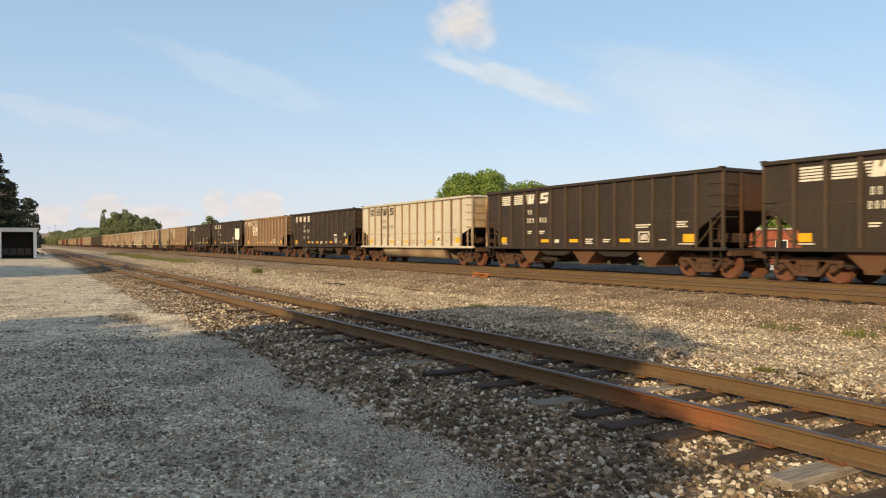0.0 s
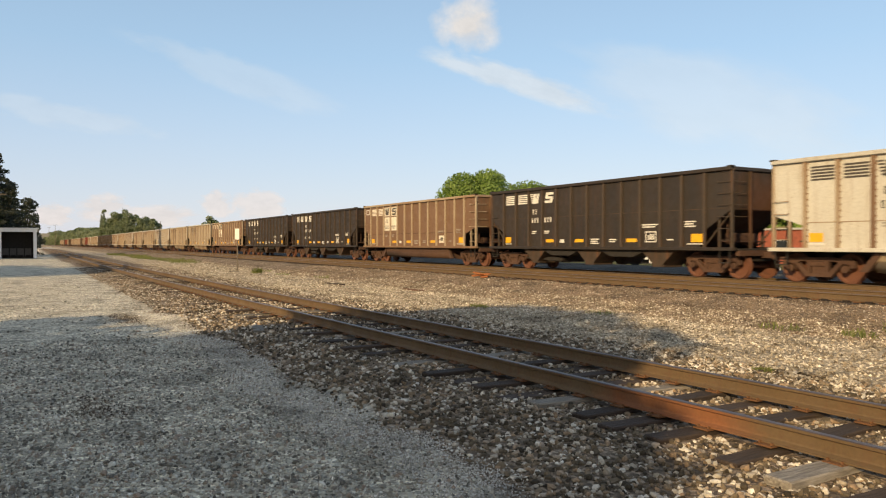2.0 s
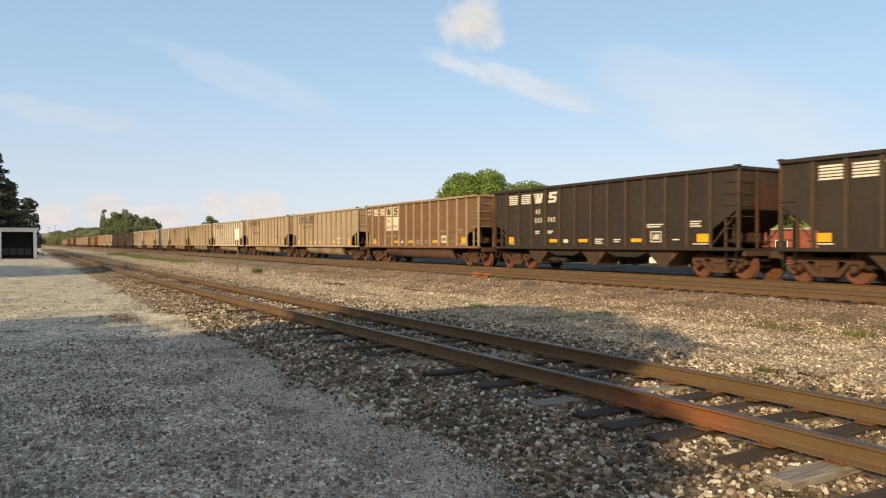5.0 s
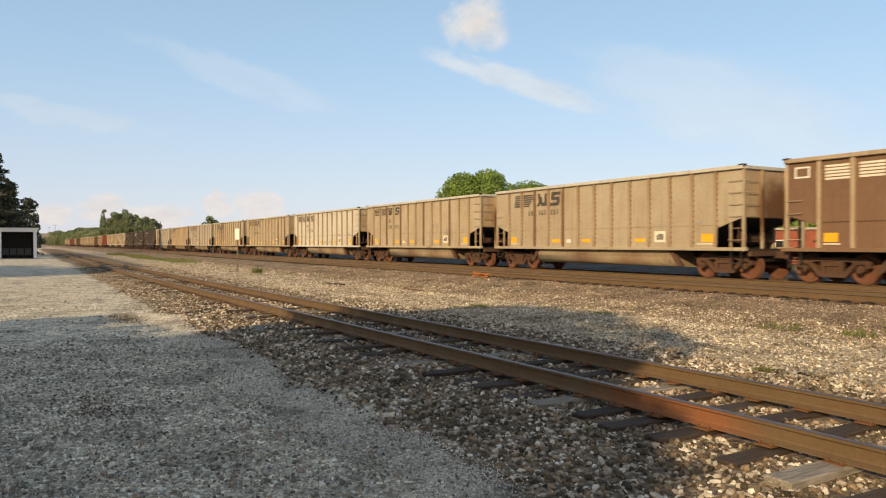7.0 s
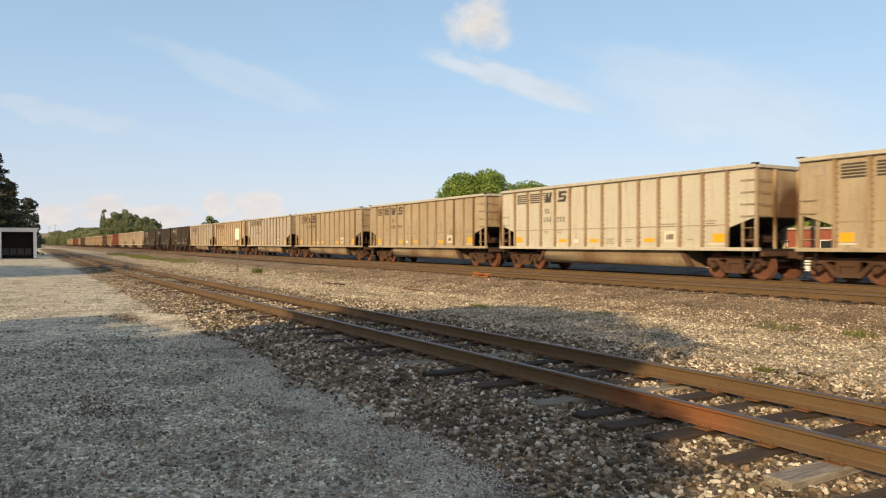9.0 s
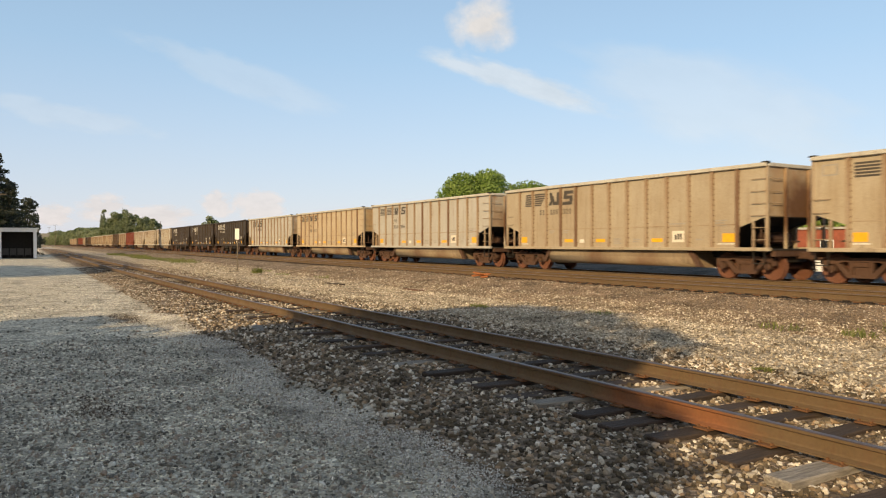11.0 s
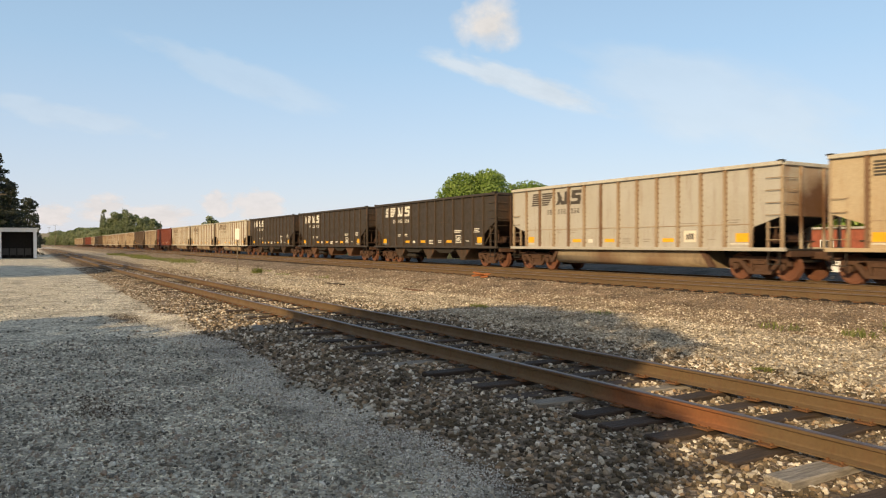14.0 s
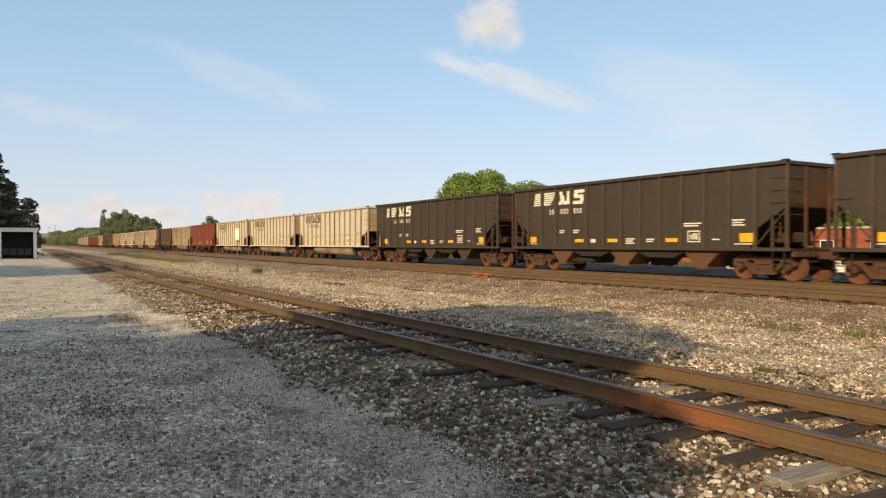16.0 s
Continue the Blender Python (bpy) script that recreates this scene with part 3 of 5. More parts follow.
def end_wall(e, zc):
    bm = prism([(-WIDE + .02, zc), (WIDE - .02, zc), (WIDE - .02, TOP - .05), (-WIDE + .02, TOP - .05)], "x", e * (HALF - .03), e * (HALF - .05))
    return bm


def slope_sheet(e, zc):
    zk = zc - (.26 if zc < 2.2 else .62)
    return prism([(e * (HALF - .05), zc), (e * (HALF - .05), zc - .03), (e * (HALF - 1.1), zk - .03), (e * 4.9, .98), (e * 4.9, 1.03), (e * (HALF - 1.1), zk)], "y", -WIDE + .03, WIDE - .03)


def rib(s, notched):
    z0 = SILL + .02
    return prism([(-.055, z0), (.055, z0), (.055, TOP - .1), (-.055, TOP - .1)], "y", s * WIDE, s * (WIDE + .075))


def rivets(s):
    bm = bmesh.new()
    for k in range(14):
        z = SILL + .2 + k * .185
        add_box(bm, .055, .085, s * WIDE - .002 if s > 0 else s * WIDE - .03, s * WIDE + .03 if s > 0 else s * WIDE + .002, z, z + .05)
    return bm


def chute(top, bottom, z0):
    bm = bmesh.new()
    pts = [(-top / 2, SILL), (top / 2, SILL), (bottom / 2, z0 + .06), (bottom / 2, z0), (-bottom / 2, z0), (-bottom / 2, z0 + .06)]
    add_prism(bm, pts, "y", -WIDE + .12, -.3)
    add_prism(bm, pts, "y", .3, WIDE - .12)
    for s in (-1, 1):
        add_box(bm, -bottom / 2 - .06, bottom / 2 + .06, s * (WIDE - .2) - .06, s * (WIDE - .2) + .06, z0 + .0, z0 + .09)
    return bm


def ridge():
    bm = prism([(-1.55, SILL + .0), (-.62, .70), (.62, .70), (1.55, SILL), (0, 1.5)], "y", -WIDE + .1, WIDE - .1)
    return bm


def tub():
    """Rounded belly between the trucks with a sloping end at either side."""
    bm = bmesh.new()
    ring = [(-1.42, SILL), (-1.40, .72), (-1.30, .50), (-1.08, .38), (-.5, .34), (.5, .34), (1.08, .38), (1.30, .50), (1.40, .72), (1.42, SILL)]
    rows = [[bm.verts.new((e * (3.95 + .5 * (SILL - z)), y, z)) for y, z in ring] for e in (-1, 1)]
    for a, b in zip(rows, rows[1:]):
        for i in range(len(ring) - 1):
            bm.faces.new((a[i], a[i + 1], b[i + 1], b[i])).smooth = i > 0
    bm.faces.new(rows[0])
    bm.faces.new(rows[-1])
    bmesh.ops.recalc_face_normals(bm, faces=bm.faces[:])
    return bm


def wheelset():
    bm = bmesh.new()
    for s in (-1, 1):
        prof = [(.10, .10), (.12, .02), (.34, .035), (.40, .075), (.455, .07), (.457, -.03), (.485, -.045), (.485, -.065), (.41, -.07), (.34, -.03), (.13, -.05), (.10, -.09)]
        lathe(bm, [(r, s * w) for r, w in prof], 28, s * 0.765)
    lathe(bm, [(.07, -1.1), (.08, -.6), (.08, .6), (.07, 1.1)], 12)
    return bm


def side_frame(s):
    bm = bmesh.new()
    y0, y1 = (.93, 1.07) if s > 0 else (-1.07, -.93)
    add_prism(bm, [(-1.17, .50), (-1.17, .70), (-1.02, .78), (-.45, .80), (.45, .80), (1.02, .78), (1.17, .70), (1.17, .50), (1.02, .47), (1.0, .60), (.72, .60), (.55, .68), (-.55, .68), (-.72, .60), (-1.0, .60), (-1.02, .47)], "y", y0, y1)
    add_prism(bm, [(-.80, .62), (-.62, .62), (-.30, .30), (.30, .30), (.62, .62), (.80, .62), (.42, .20), (-.42, .20)], "y", y0, y1)
    for e in (-1, 1):
        add_prism(bm, [(e * .24, .28), (e * .33, .28), (e * .36, .70), (e * .24, .70)], "y", y0, y1)
    return bm


def spring_pack(s):
    bm = bmesh.new()
    y = s * 1.0
    for x in (-.15, -.05, .05, .15):
        for k in range(5):
            bmesh.ops.create_cone(bm, cap_ends=True, segments=8, radius1=.054, radius2=.054, depth=.05, matrix=Matrix.Translation((x, y, .32 + k * .045)))
    add_box(bm, -.21, .21, y - .03, y + .03, .28, .56)
    add_box(bm, -.23, .23, y - .09, y + .09, .53, .67, None, .015)
    return bm


def bolster():
    bm = prism([(-1.0, .55), (1.0, .55), (.5, .42), (-.5, .42)], "x", -.2, .2)
    add_box(bm, -.15, .15, -.45, .45, .55, .92)
    return bm


def journal(s):
    bm = rod((0, s * .95, .457), (0, s * 1.13, .457), .115, 12)
    return add_rod(bm, (0, s * 1.13, .457), (0, s * 1.15, .457), .06, 8)


def rung_side(s):
    bm = bmesh.new()
    y = s * (WIDE + .07)
    add_rod(bm, (-.24, y, 0), (.24, y, 0), .013, 6)
    for x in (-.24, .24):
        add_rod(bm, (x, y, 0), (x, s * WIDE, .03), .013, 6)
    return bm


def rung_end(e):
    bm = bmesh.new()
    x = e * (HALF + .06)
    add_rod(bm, (x, -.24, 0), (x, .24, 0), .013, 6)
    for y in (-.24, .24):
        add_rod(bm, (x, y, 0), (e * (HALF - .03), y, .03), .013, 6)
    return bm


def coupler(e):
    bm = boxm(*sorted((e * 6.9, e * 7.85)), -.11, .11, .72, .95, .02)
    add_box(bm, *sorted((e * 7.80, e * 8.06)), -.17, .15, .68, .98, None, .04)
    return bm


def air_reservoir(e):
    return rod((e * 6.35, -.55, 1.42), (e * 6.35, .5, 1.42), .2, 14)


def brake_valve(e):
    return boxm(*sorted((e * 6.0, e * 6.5)), .6, .95, 1.15, 1.6, .03)


def brake_pipe(e):
    return add_rod(rod((e * 6.6, -1.2, 1.3), (e * 6.6, 1.2, 1.3), .03, 6), (e * 6.6, -.9, 1.3), (e * 6.6, -.9, 2.3), .03, 6)


def brake_wheel(e):
    bm = bmesh.new()
    at = Matrix.Translation((e * (HALF + .12), .75, 2.55)) @ Matrix.Rotation(radians(90), 4, "Y")
    bmesh.ops.create_cone(bm, cap_ends=True, segments=16, radius1=.28, radius2=.26, depth=.05, matrix=at)
    return add_rod(bm, (e * (HALF - .05), .75, 2.55), (e * (HALF + .16), .75, 2.55), .04, 6)


def bars(rows):
    """Thin raised paint: rows of (x0, x1, z0, z1, slant)."""
    bm = bmesh.new()
    for x0, x1, z0, z1, k in rows:
        add_prism(bm, [(x0, z0), (x1, z0), (x1 + k, z1), (x0 + k, z1)], "y", -WIDE - .001, -WIDE - .006)
    return bm


def panel_x(k, f=0.0):
    """Place on the side: panel k from the rear end, f of its width."""
    return -HALF + 1.17 * f if k == 1 else 1.03 * (k - 8 + f)


def logo_old(piece):
    """Two striped blocks, a slanted shape with speed lines and a stacked shape."""
    if piece < 2:
        p = 2 + piece
        return bars([(panel_x(p, .16), panel_x(p, .88), 3.58 - .095 * j - .06, 3.58 - .095 * j, 0) for j in range(5)])
    if piece == 2:
        x = panel_x(4, .1)
        rows = [(x - .02 + .03 * j, x + .2, 3.58 - .095 * j - .05, 3.58 - .095 * j, 0) for j in range(5)]
        return bars(rows + [(x + .16, x + .34, 3.12, 3.58, .1), (x + .42, x + .58, 3.12, 3.58, .1), (x + .30, x + .50, 3.12, 3.40, -.06)])
    x = panel_x(5, .16)
    return bars([(x + .08, x + .62, 3.48, 3.59, 0), (x + .04, x + .24, 3.34, 3.48, .02), (x + .06, x + .58, 3.30, 3.40, 0), (x + .4, x + .58, 3.2, 3.32, .02), (x, x + .54, 3.11, 3.22, 0)])


def logo_new(piece):
    if piece == 0:
        return bars([(panel_x(2, .45) + .02 - .02 * j, panel_x(2, .98), 3.56 - .1 * j - .07, 3.56 - .1 * j, .02) for j in range(6)])
    if piece == 1:
        return bars([(panel_x(3, .12), panel_x(3, .98) - .084 * j, 3.56 - .1 * j - .07, 3.56 - .1 * j, .02) for j in range(6)])
    if piece == 2:
        x = panel_x(4, .12)
        return bars([(x, x + .22, 2.98, 3.16, .12), (x + .18, x + .36, 3.1, 3.56, -.1), (x + .34, x + .48, 2.98, 3.4, -.1), (x + .56, x + .76, 2.98, 3.56, .06), (x + .4, x + .6, 2.98, 3.14, .04)])
    x = panel_x(5, .1)
    return bars([(x + .1, x + .72, 3.44, 3.58, 0), (x + .06, x + .3, 3.28, 3.44, .02), (x + .08, x + .68, 3.22, 3.36, 0), (x + .46, x + .68, 3.08, 3.24, .02), (x, x + .64, 2.96, 3.1, 0)])


def number_spots(old):
    """Places of the unreadable number's marks: x and lower edge."""
    if old:
        return [(panel_x(4, .25) + .2 * i, 2.62) for i in range(2)] + [(panel_x(p, f) + .2 * i, 2.22) for p, f in ((4, .18), (5, .12)) for i in range(3)]
    return [(panel_x(p, f) + .2 * i, 2.56) for p, f, n in ((3, .50, 2), (4, .26, 3), (5, .14, 3)) for i in range(n)]


def number_mark():
    return bars([(0.02, .05, 0, .22, 0), (.09, .12, 0, .22, 0), (.02, .12, .19, .22, 0), (.02, .12, 0, .03, 0)])


def small_text(spots):
    rows = []
    for p, f, z, w, n in spots:
        x = panel_x(p, f)
        for j in range(n):
            rows.append((x, x + w * (1 - .18 * (j % 2)), z - .085 * j - .045, z - .085 * j, 0))
    return bars(rows)


TEXT_A = ((4, .22, 1.83, .34, 2), (5, .12, 1.83, .38, 2), (8, .22, 1.44, .48, 3), (9, .3, 1.42, .40, 2), (11, .08, 1.98, .8, 2), (13, .1, 2.05, .5, 3), (12, .3, 1.40, .3, 1))


def stencil_box():
    x = panel_x(11, .25)
    return bars([(x, x + .55, 1.28, 1.32, 0), (x, x + .55, 1.66, 1.70, 0), (x, x + .04, 1.32, 1.66, 0), (x + .51, x + .55, 1.32, 1.66, 0)] + stencil_rows(x))


def stencil_rows(x):
    return [(x + .12, x + .2, 1.38, 1.56, 0), (x + .24, x + .32, 1.38, 1.6, 0), (x + .36, x + .44, 1.38, 1.6, 0)]


def stencil_plate():
    x = panel_x(11, .25)
    return bars([(x, x + .55, 1.28, 1.70, 0)])


def stencil_marks():
    return bars(stencil_rows(panel_x(11, .25)))


def build_truck(car, x):
    truck = shared("truck_bolster", bolster, under_mat, car, "", pose(x, 0, 0), "truck")
    for s in (-1, 1):
        shared("side_frame/%d" % s, lambda: side_frame(s), truck_mat, truck, "rusty cast side frame", None, "side_frame")
        tagged(shared("spring_pack/%d" % s, lambda: spring_pack(s), truck_mat, truck, "", None, "spring_pack"), kind="stuff")
        for a in (-.89, .89):
            shared("axle_bearing/%d" % s, lambda: journal(s), truck_mat, truck, "", pose(a, 0, 0), "axle_bearing")
    sets = []
    for a in (-.89, .89):
        w = shared("wheelset", wheelset, wheel_mat, truck, "rusty steel wheelset", pose(a, 0, .457))
        sets.append((w, a))
    return sets


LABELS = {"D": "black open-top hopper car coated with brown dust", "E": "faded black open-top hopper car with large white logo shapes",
          "T": "cream-tan ribbed coal gondola with rusty ends", "S": "tan ribbed coal gondola with dark soot streaks", "O": "tan coal gondola washed with orange rust",
          "U": "tan ribbed coal gondola covered with brown dust", "K": "grey-white ribbed coal gondola with rusty ends", "B": "brown dust-covered coal gondola with pale ribs", "G": "grey-tan ribbed coal gondola with dull paint", "R": "oxide-red open-top hopper car with plain sides", "W": "dark brown open-top hopper car with plain sides"}


def build_car(k, new_logo, rusty, near, serial):
    hop = k in "DERW"
    rnd = random.Random(serial)
    car = tagged(new("hopper_car" if hop else "coal_gondola"), LABELS[k], "freight car", "cars of the coal train")
    body, endm = paints[k], ends[k]
    notch = (1.25, 2.42, 1.62) if hop else (1.05, 2.12, 1.78)
    zc = notch[1]
    ribm = rib_dark if k in "DE" else body if hop else rib_pale if k == "B" else rib_tan
    chord = body if hop else rib_tan if k == "B" else chord_tan
    for s in (-1, 1):
        shared("side_wall/%d%d" % (s, hop), lambda: side_wall(s, notch), body, car, "", None, "side_wall")
        shared("side_sill/%d" % s, lambda: boxm(-HALF - .12, HALF + .12, *sorted((s * (WIDE - .08), s * (WIDE + .09))), SILL - .07, SILL + .05, .01), rib_rust if k == "B" else body, car, "", None, "side_sill")
        shared("top_chord/%d" % s, lambda: boxm(-HALF - .02, HALF + .02, *sorted((s * (WIDE - .06), s * (WIDE + .11))), TOP - .13, TOP, .015), chord, car, "", None, "top_chord")
        for x in RIBS:
            short = abs(x) > HALF - notch[0]
            rusted = not hop and k != "B" and rnd.random() < .16
            shared("rib/%d" % s, lambda: rib(s, short), rib_rust if rusted else ribm, car, "", pose(x, 0, 0), "rib")
        if hop:
            shared("hopper_seam/%d" % s, lambda: boxm(-HALF + .2, HALF - .2, *sorted((s * WIDE, s * (WIDE + .010))), 2.44, 2.465), ribm, car, "", None, "weld_seam")
        else:
            for x in RIBS[::2] if k == "B" else RIBS:
                if s < 0 and near:
                    tagged(shared("rivet_strip", lambda: rivets(-1), rib_rust, car, "", pose(x, 0, 0)), kind="stuff")
            shared("weld_seam/%d" % s, lambda: boxm(-HALF + 1.2, HALF - 1.2, *sorted((s * WIDE, s * (WIDE + .012))), 1.86, 1.885), truck_mat if k == "B" else ribm, car, "", None, "weld_seam")
    for e in (-1, 1):
        shared("end_wall/%d%d" % (e, hop), lambda: end_wall(e, zc), endm, car, "rust-stained end wall", None, "end_wall")
        shared("slope_sheet/%d%d" % (e, hop), lambda: slope_sheet(e, zc), under_mat if not hop else endm, car, "", None, "slope_sheet")
        shared("end_chord/%d" % e, lambda: boxm(*sorted((e * (HALF - .08), e * (HALF + .04))), -WIDE + .06, WIDE - .06, TOP - .13, TOP - .004, .015), chord, car, "", None, "end_chord")
        shared("end_platform/%d" % e, lambda: boxm(*sorted((e * 5.6, e * (HALF + .18))), -WIDE + .1, WIDE - .1, SILL - .05, SILL, .01), under_mat, car, "", None, "end_platform")
        shared("end_sill/%d" % e, lambda: boxm(*sorted((e * (HALF + .02), e * (HALF + .17))), -WIDE + .16, WIDE - .16, .80, SILL - .055, .01), truck_mat, car, "", None, "end_sill")
        shared("draft_gear/%d" % e, lambda: boxm(*sorted((e * 6.75, e * (HALF + .015))), -.55, .55, .60, SILL - .055, .03), under_mat, car, "", None, "draft_gear")
        shared("air_hose/%d" % e, lambda: add_rod(rod((e * (HALF + .1), .45, .8), (e * (HALF + .4), .3, .38), .035, 6), (e * (HALF + .4), .3, .38), (e * (HALF + .62), .1, .36), .035, 6), under_mat, car, "", None, "air_hose")
        shared("coupler/%d" % e, lambda: coupler(e), truck_mat, car, "", None, "coupler")
        for nm, fn in (("air_reservoir", air_reservoir), ("brake_valve", brake_valve), ("brake_pipe", brake_pipe), ("brake_wheel", brake_wheel)):
            shared("%s/%d" % (nm, e), lambda: fn(e), truck_mat, car, "", None, nm)
        for s in (-1, 1):
            shared("corner_post", lambda: boxm(-.05, .05, -.05, .05, SILL, TOP - .1, .008), ribm, car, "", pose(e * (HALF - .02), s * (WIDE - .03), 0))
            if near:
                shared("corner_cap", lambda: boxm(-.11, .11, -.09, .09, TOP - .02, TOP + .035, .01), under_mat, car, "", pose(e * (HALF - .04), s * (WIDE + .02), 0))
            shared("end_post", lambda: boxm(-.04, .04, -.045, .045, SILL, TOP - .14, .008), endm, car, "", pose(e * (HALF + .02), s * .62, 0))
            shared("brace/%d" % e, lambda: boxm(-.035, .035, -.035, .035, SILL, zc - .25), ribm, car, "", pose(e * (HALF - .55), s * (WIDE - .06), 0), "brace")
            if not near:
                continue
            if hop:
                shared("tie_rod/%d%d" % (e, s), lambda: rod((e * (HALF - 1.2), s * (WIDE - .1), SILL + .1), (e * (HALF - .1), s * (WIDE - .1), zc - .1), .03, 6), ribm, car, "", None, "tie_rod")
            shared("step/%d" % s, lambda: add_box(add_box(boxm(-.22, .22, s * WIDE - .02, s * WIDE + .02, .55, .585), -.22, -.19, s * WIDE - .015, s * WIDE + .015, .55, 1.0), .19, .22, s * WIDE - .015, s * WIDE + .015, .55, 1.0), under_mat, car, "", pose(e * (HALF - .3), 0, 0), "step")
            for z in (1.35, 1.75, 2.15, 2.55, 2.95, 3.35):
                if e > 0 or z < 2.8:
                    shared("ladder_rung/%d" % s, lambda: rung_side(s), ribm, car, "", pose(e * (HALF - .3), 0, z), "ladder_rung")
                if s < 0 and z > 2:
                    shared("end_rung/%d" % e, lambda: rung_end(e), ribm, car, "", pose(0, -1.15, z), "end_rung")
    shared("center_sill", lambda: boxm(-7.3, 7.3, -.2, .2, .72, 1.0), under_mat, car)
    if hop:
        cm = chute_rust if rusty else chute_dark
        for x in (-3.85, 0.0, 3.85):
            shared("hopper_chute", lambda: chute(1.85, .40, .33), cm, car, "rusty discharge chute", pose(x, 0, 0))
        for x in (-1.93, 1.93):
            shared("ridge_sheet", ridge, under_mat, car, "", pose(x, 0, 0))
        shared("air_tank", lambda: add_rod(boxm(-3.2, -2.1, -1.25, -.9, .42, .62, .04), (-4.9, -1.1, .55), (-2.3, -1.1, .45), .05, 8), under_mat, car)
    else:
        shared("belly_tub", tub, truck_mat if k == "B" else tub_mat, car, "rounded belly tub between the trucks")
        for e in (-1, 1):
            for s in (-1, 1):
                shared("tub_gusset/%d%d" % (e, s), lambda: prism([(e * 3.92, SILL - .08), (e * 4.14, SILL - .08), (e * 4.60, .40), (e * 4.36, .40)], "y", s * 1.30, s * 1.44), truck_mat, car, "rusty sloping gusset", None, "tub_gusset")
        shared("floor_sheet", lambda: boxm(-5, 5, -WIDE + .03, WIDE - .03, 1.0, 1.03), under_mat, car)
        shared("corner_badge", lambda: bars([(panel_x(1, .25), panel_x(1, .68), 3.25, 3.3, 0), (panel_x(1, .25), panel_x(1, .68), 3.55, 3.6, 0), (panel_x(1, .25), panel_x(1, .30), 3.3, 3.55, 0), (panel_x(1, .63), panel_x(1, .68), 3.3, 3.55, 0)]), white_mat if k == "B" else grey_mat, car) if k in "BS" else None
    # markings on the side
    ink = white_mat if hop else black_mat
    if k in "DE" or not hop:
        if k == "B":
            shared("number_panel", lambda: bars([(panel_x(4, .08), panel_x(4, .9), 2.1, 2.98, 0), (panel_x(5, .08), panel_x(5, .9), 2.1, 2.98, 0), (panel_x(4, .08), panel_x(4, .9), 3.06, 3.64, 0), (panel_x(5, .08), panel_x(5, .9), 3.06, 3.64, 0)]), panel_mat, car, "cream painted panels")
            for q in range(2, 4):
                shared("logo_shape/0%d" % q, lambda: logo_old(q), black_mat, car, "dark logo shape", pose(0, -.006, 0), "logo_shape")
            for q in range(2):
                shared("logo_stripes/0%d" % q, lambda: logo_old(q), panel_mat, car, "cream logo stripes", None, "logo_stripes")
        else:
            for q in range(4):
                nm = "logo_stripes" if q < 2 else "logo_shape"
                shared("%s/%d%d" % (nm, new_logo, q), lambda: (logo_new if new_logo else logo_old)(q), ink, car, "painted logo " + nm[5:], None, nm)
        if near:
            for x, z in number_spots(not new_logo):
                shared("number_mark", number_mark, ink, car, "", pose(x, -.006 if k == "B" else 0, z))
        tagged(shared("stencil_text", lambda: small_text(TEXT_A), white_mat if hop else grey_mat, car), kind="stuff")
    if hop:
        shared("stencil_box", stencil_box, white_mat, car)
    else:
        shared("stencil_plate", stencil_plate, panel_mat, car)
        shared("stencil_marks", stencil_marks, black_mat, car, "", pose(0, -.006, 0))
    big = ((1, .82, 1.28, .44, .27), (13, .40, 1.28, .58, .30))
    thin = ((5, .25), (7, .22), (10, .25))
    for p, f, z, w, h in big:
        shared("yellow_marker/%d" % p, lambda: bars([(panel_x(p, f) if p > 1 else panel_x(2, .12), (panel_x(p, f) if p > 1 else panel_x(2, .12)) + w, z, z + h, 0)]), yellow_mat, car, "yellow reflective marker", None, "yellow_marker")
        shared("white_underline/%d" % p, lambda: bars([(panel_x(2, .12) if p == 1 else panel_x(13, 0.2), (panel_x(2, .62) if p == 1 else panel_x(13, .95)), 1.20, 1.235, 0)]), white_mat, car, "", None, "white_underline")
    for p, f in thin:
        shared("yellow_strip/%d" % p, lambda: bars([(panel_x(p, f), panel_x(p, f) + .56, 1.29, 1.43, 0)]), yellow_mat, car, "yellow reflective strip", None, "yellow_strip")
    shared("white_tag", lambda: bars([(panel_x(6, .22), panel_x(6, .5), 1.27, 1.42, 0)]), white_mat, car)
    sets = build_truck(car, -6.1) + build_truck(car, 6.1)
    return car, sets


SEQ = "DDTDBDDBUSTSUKOKEEETTTRGWOGTTGWETRRWTGTB"
NEW_LOGO = {8, 12, 15, 16, 17, 18, 19, 20, 21}
RUSTY = {0, 1, 17}
cars = [build_car(k, i in NEW_LOGO, i in RUSTY, i < 24, i) for i, k in enumerate(SEQ)]


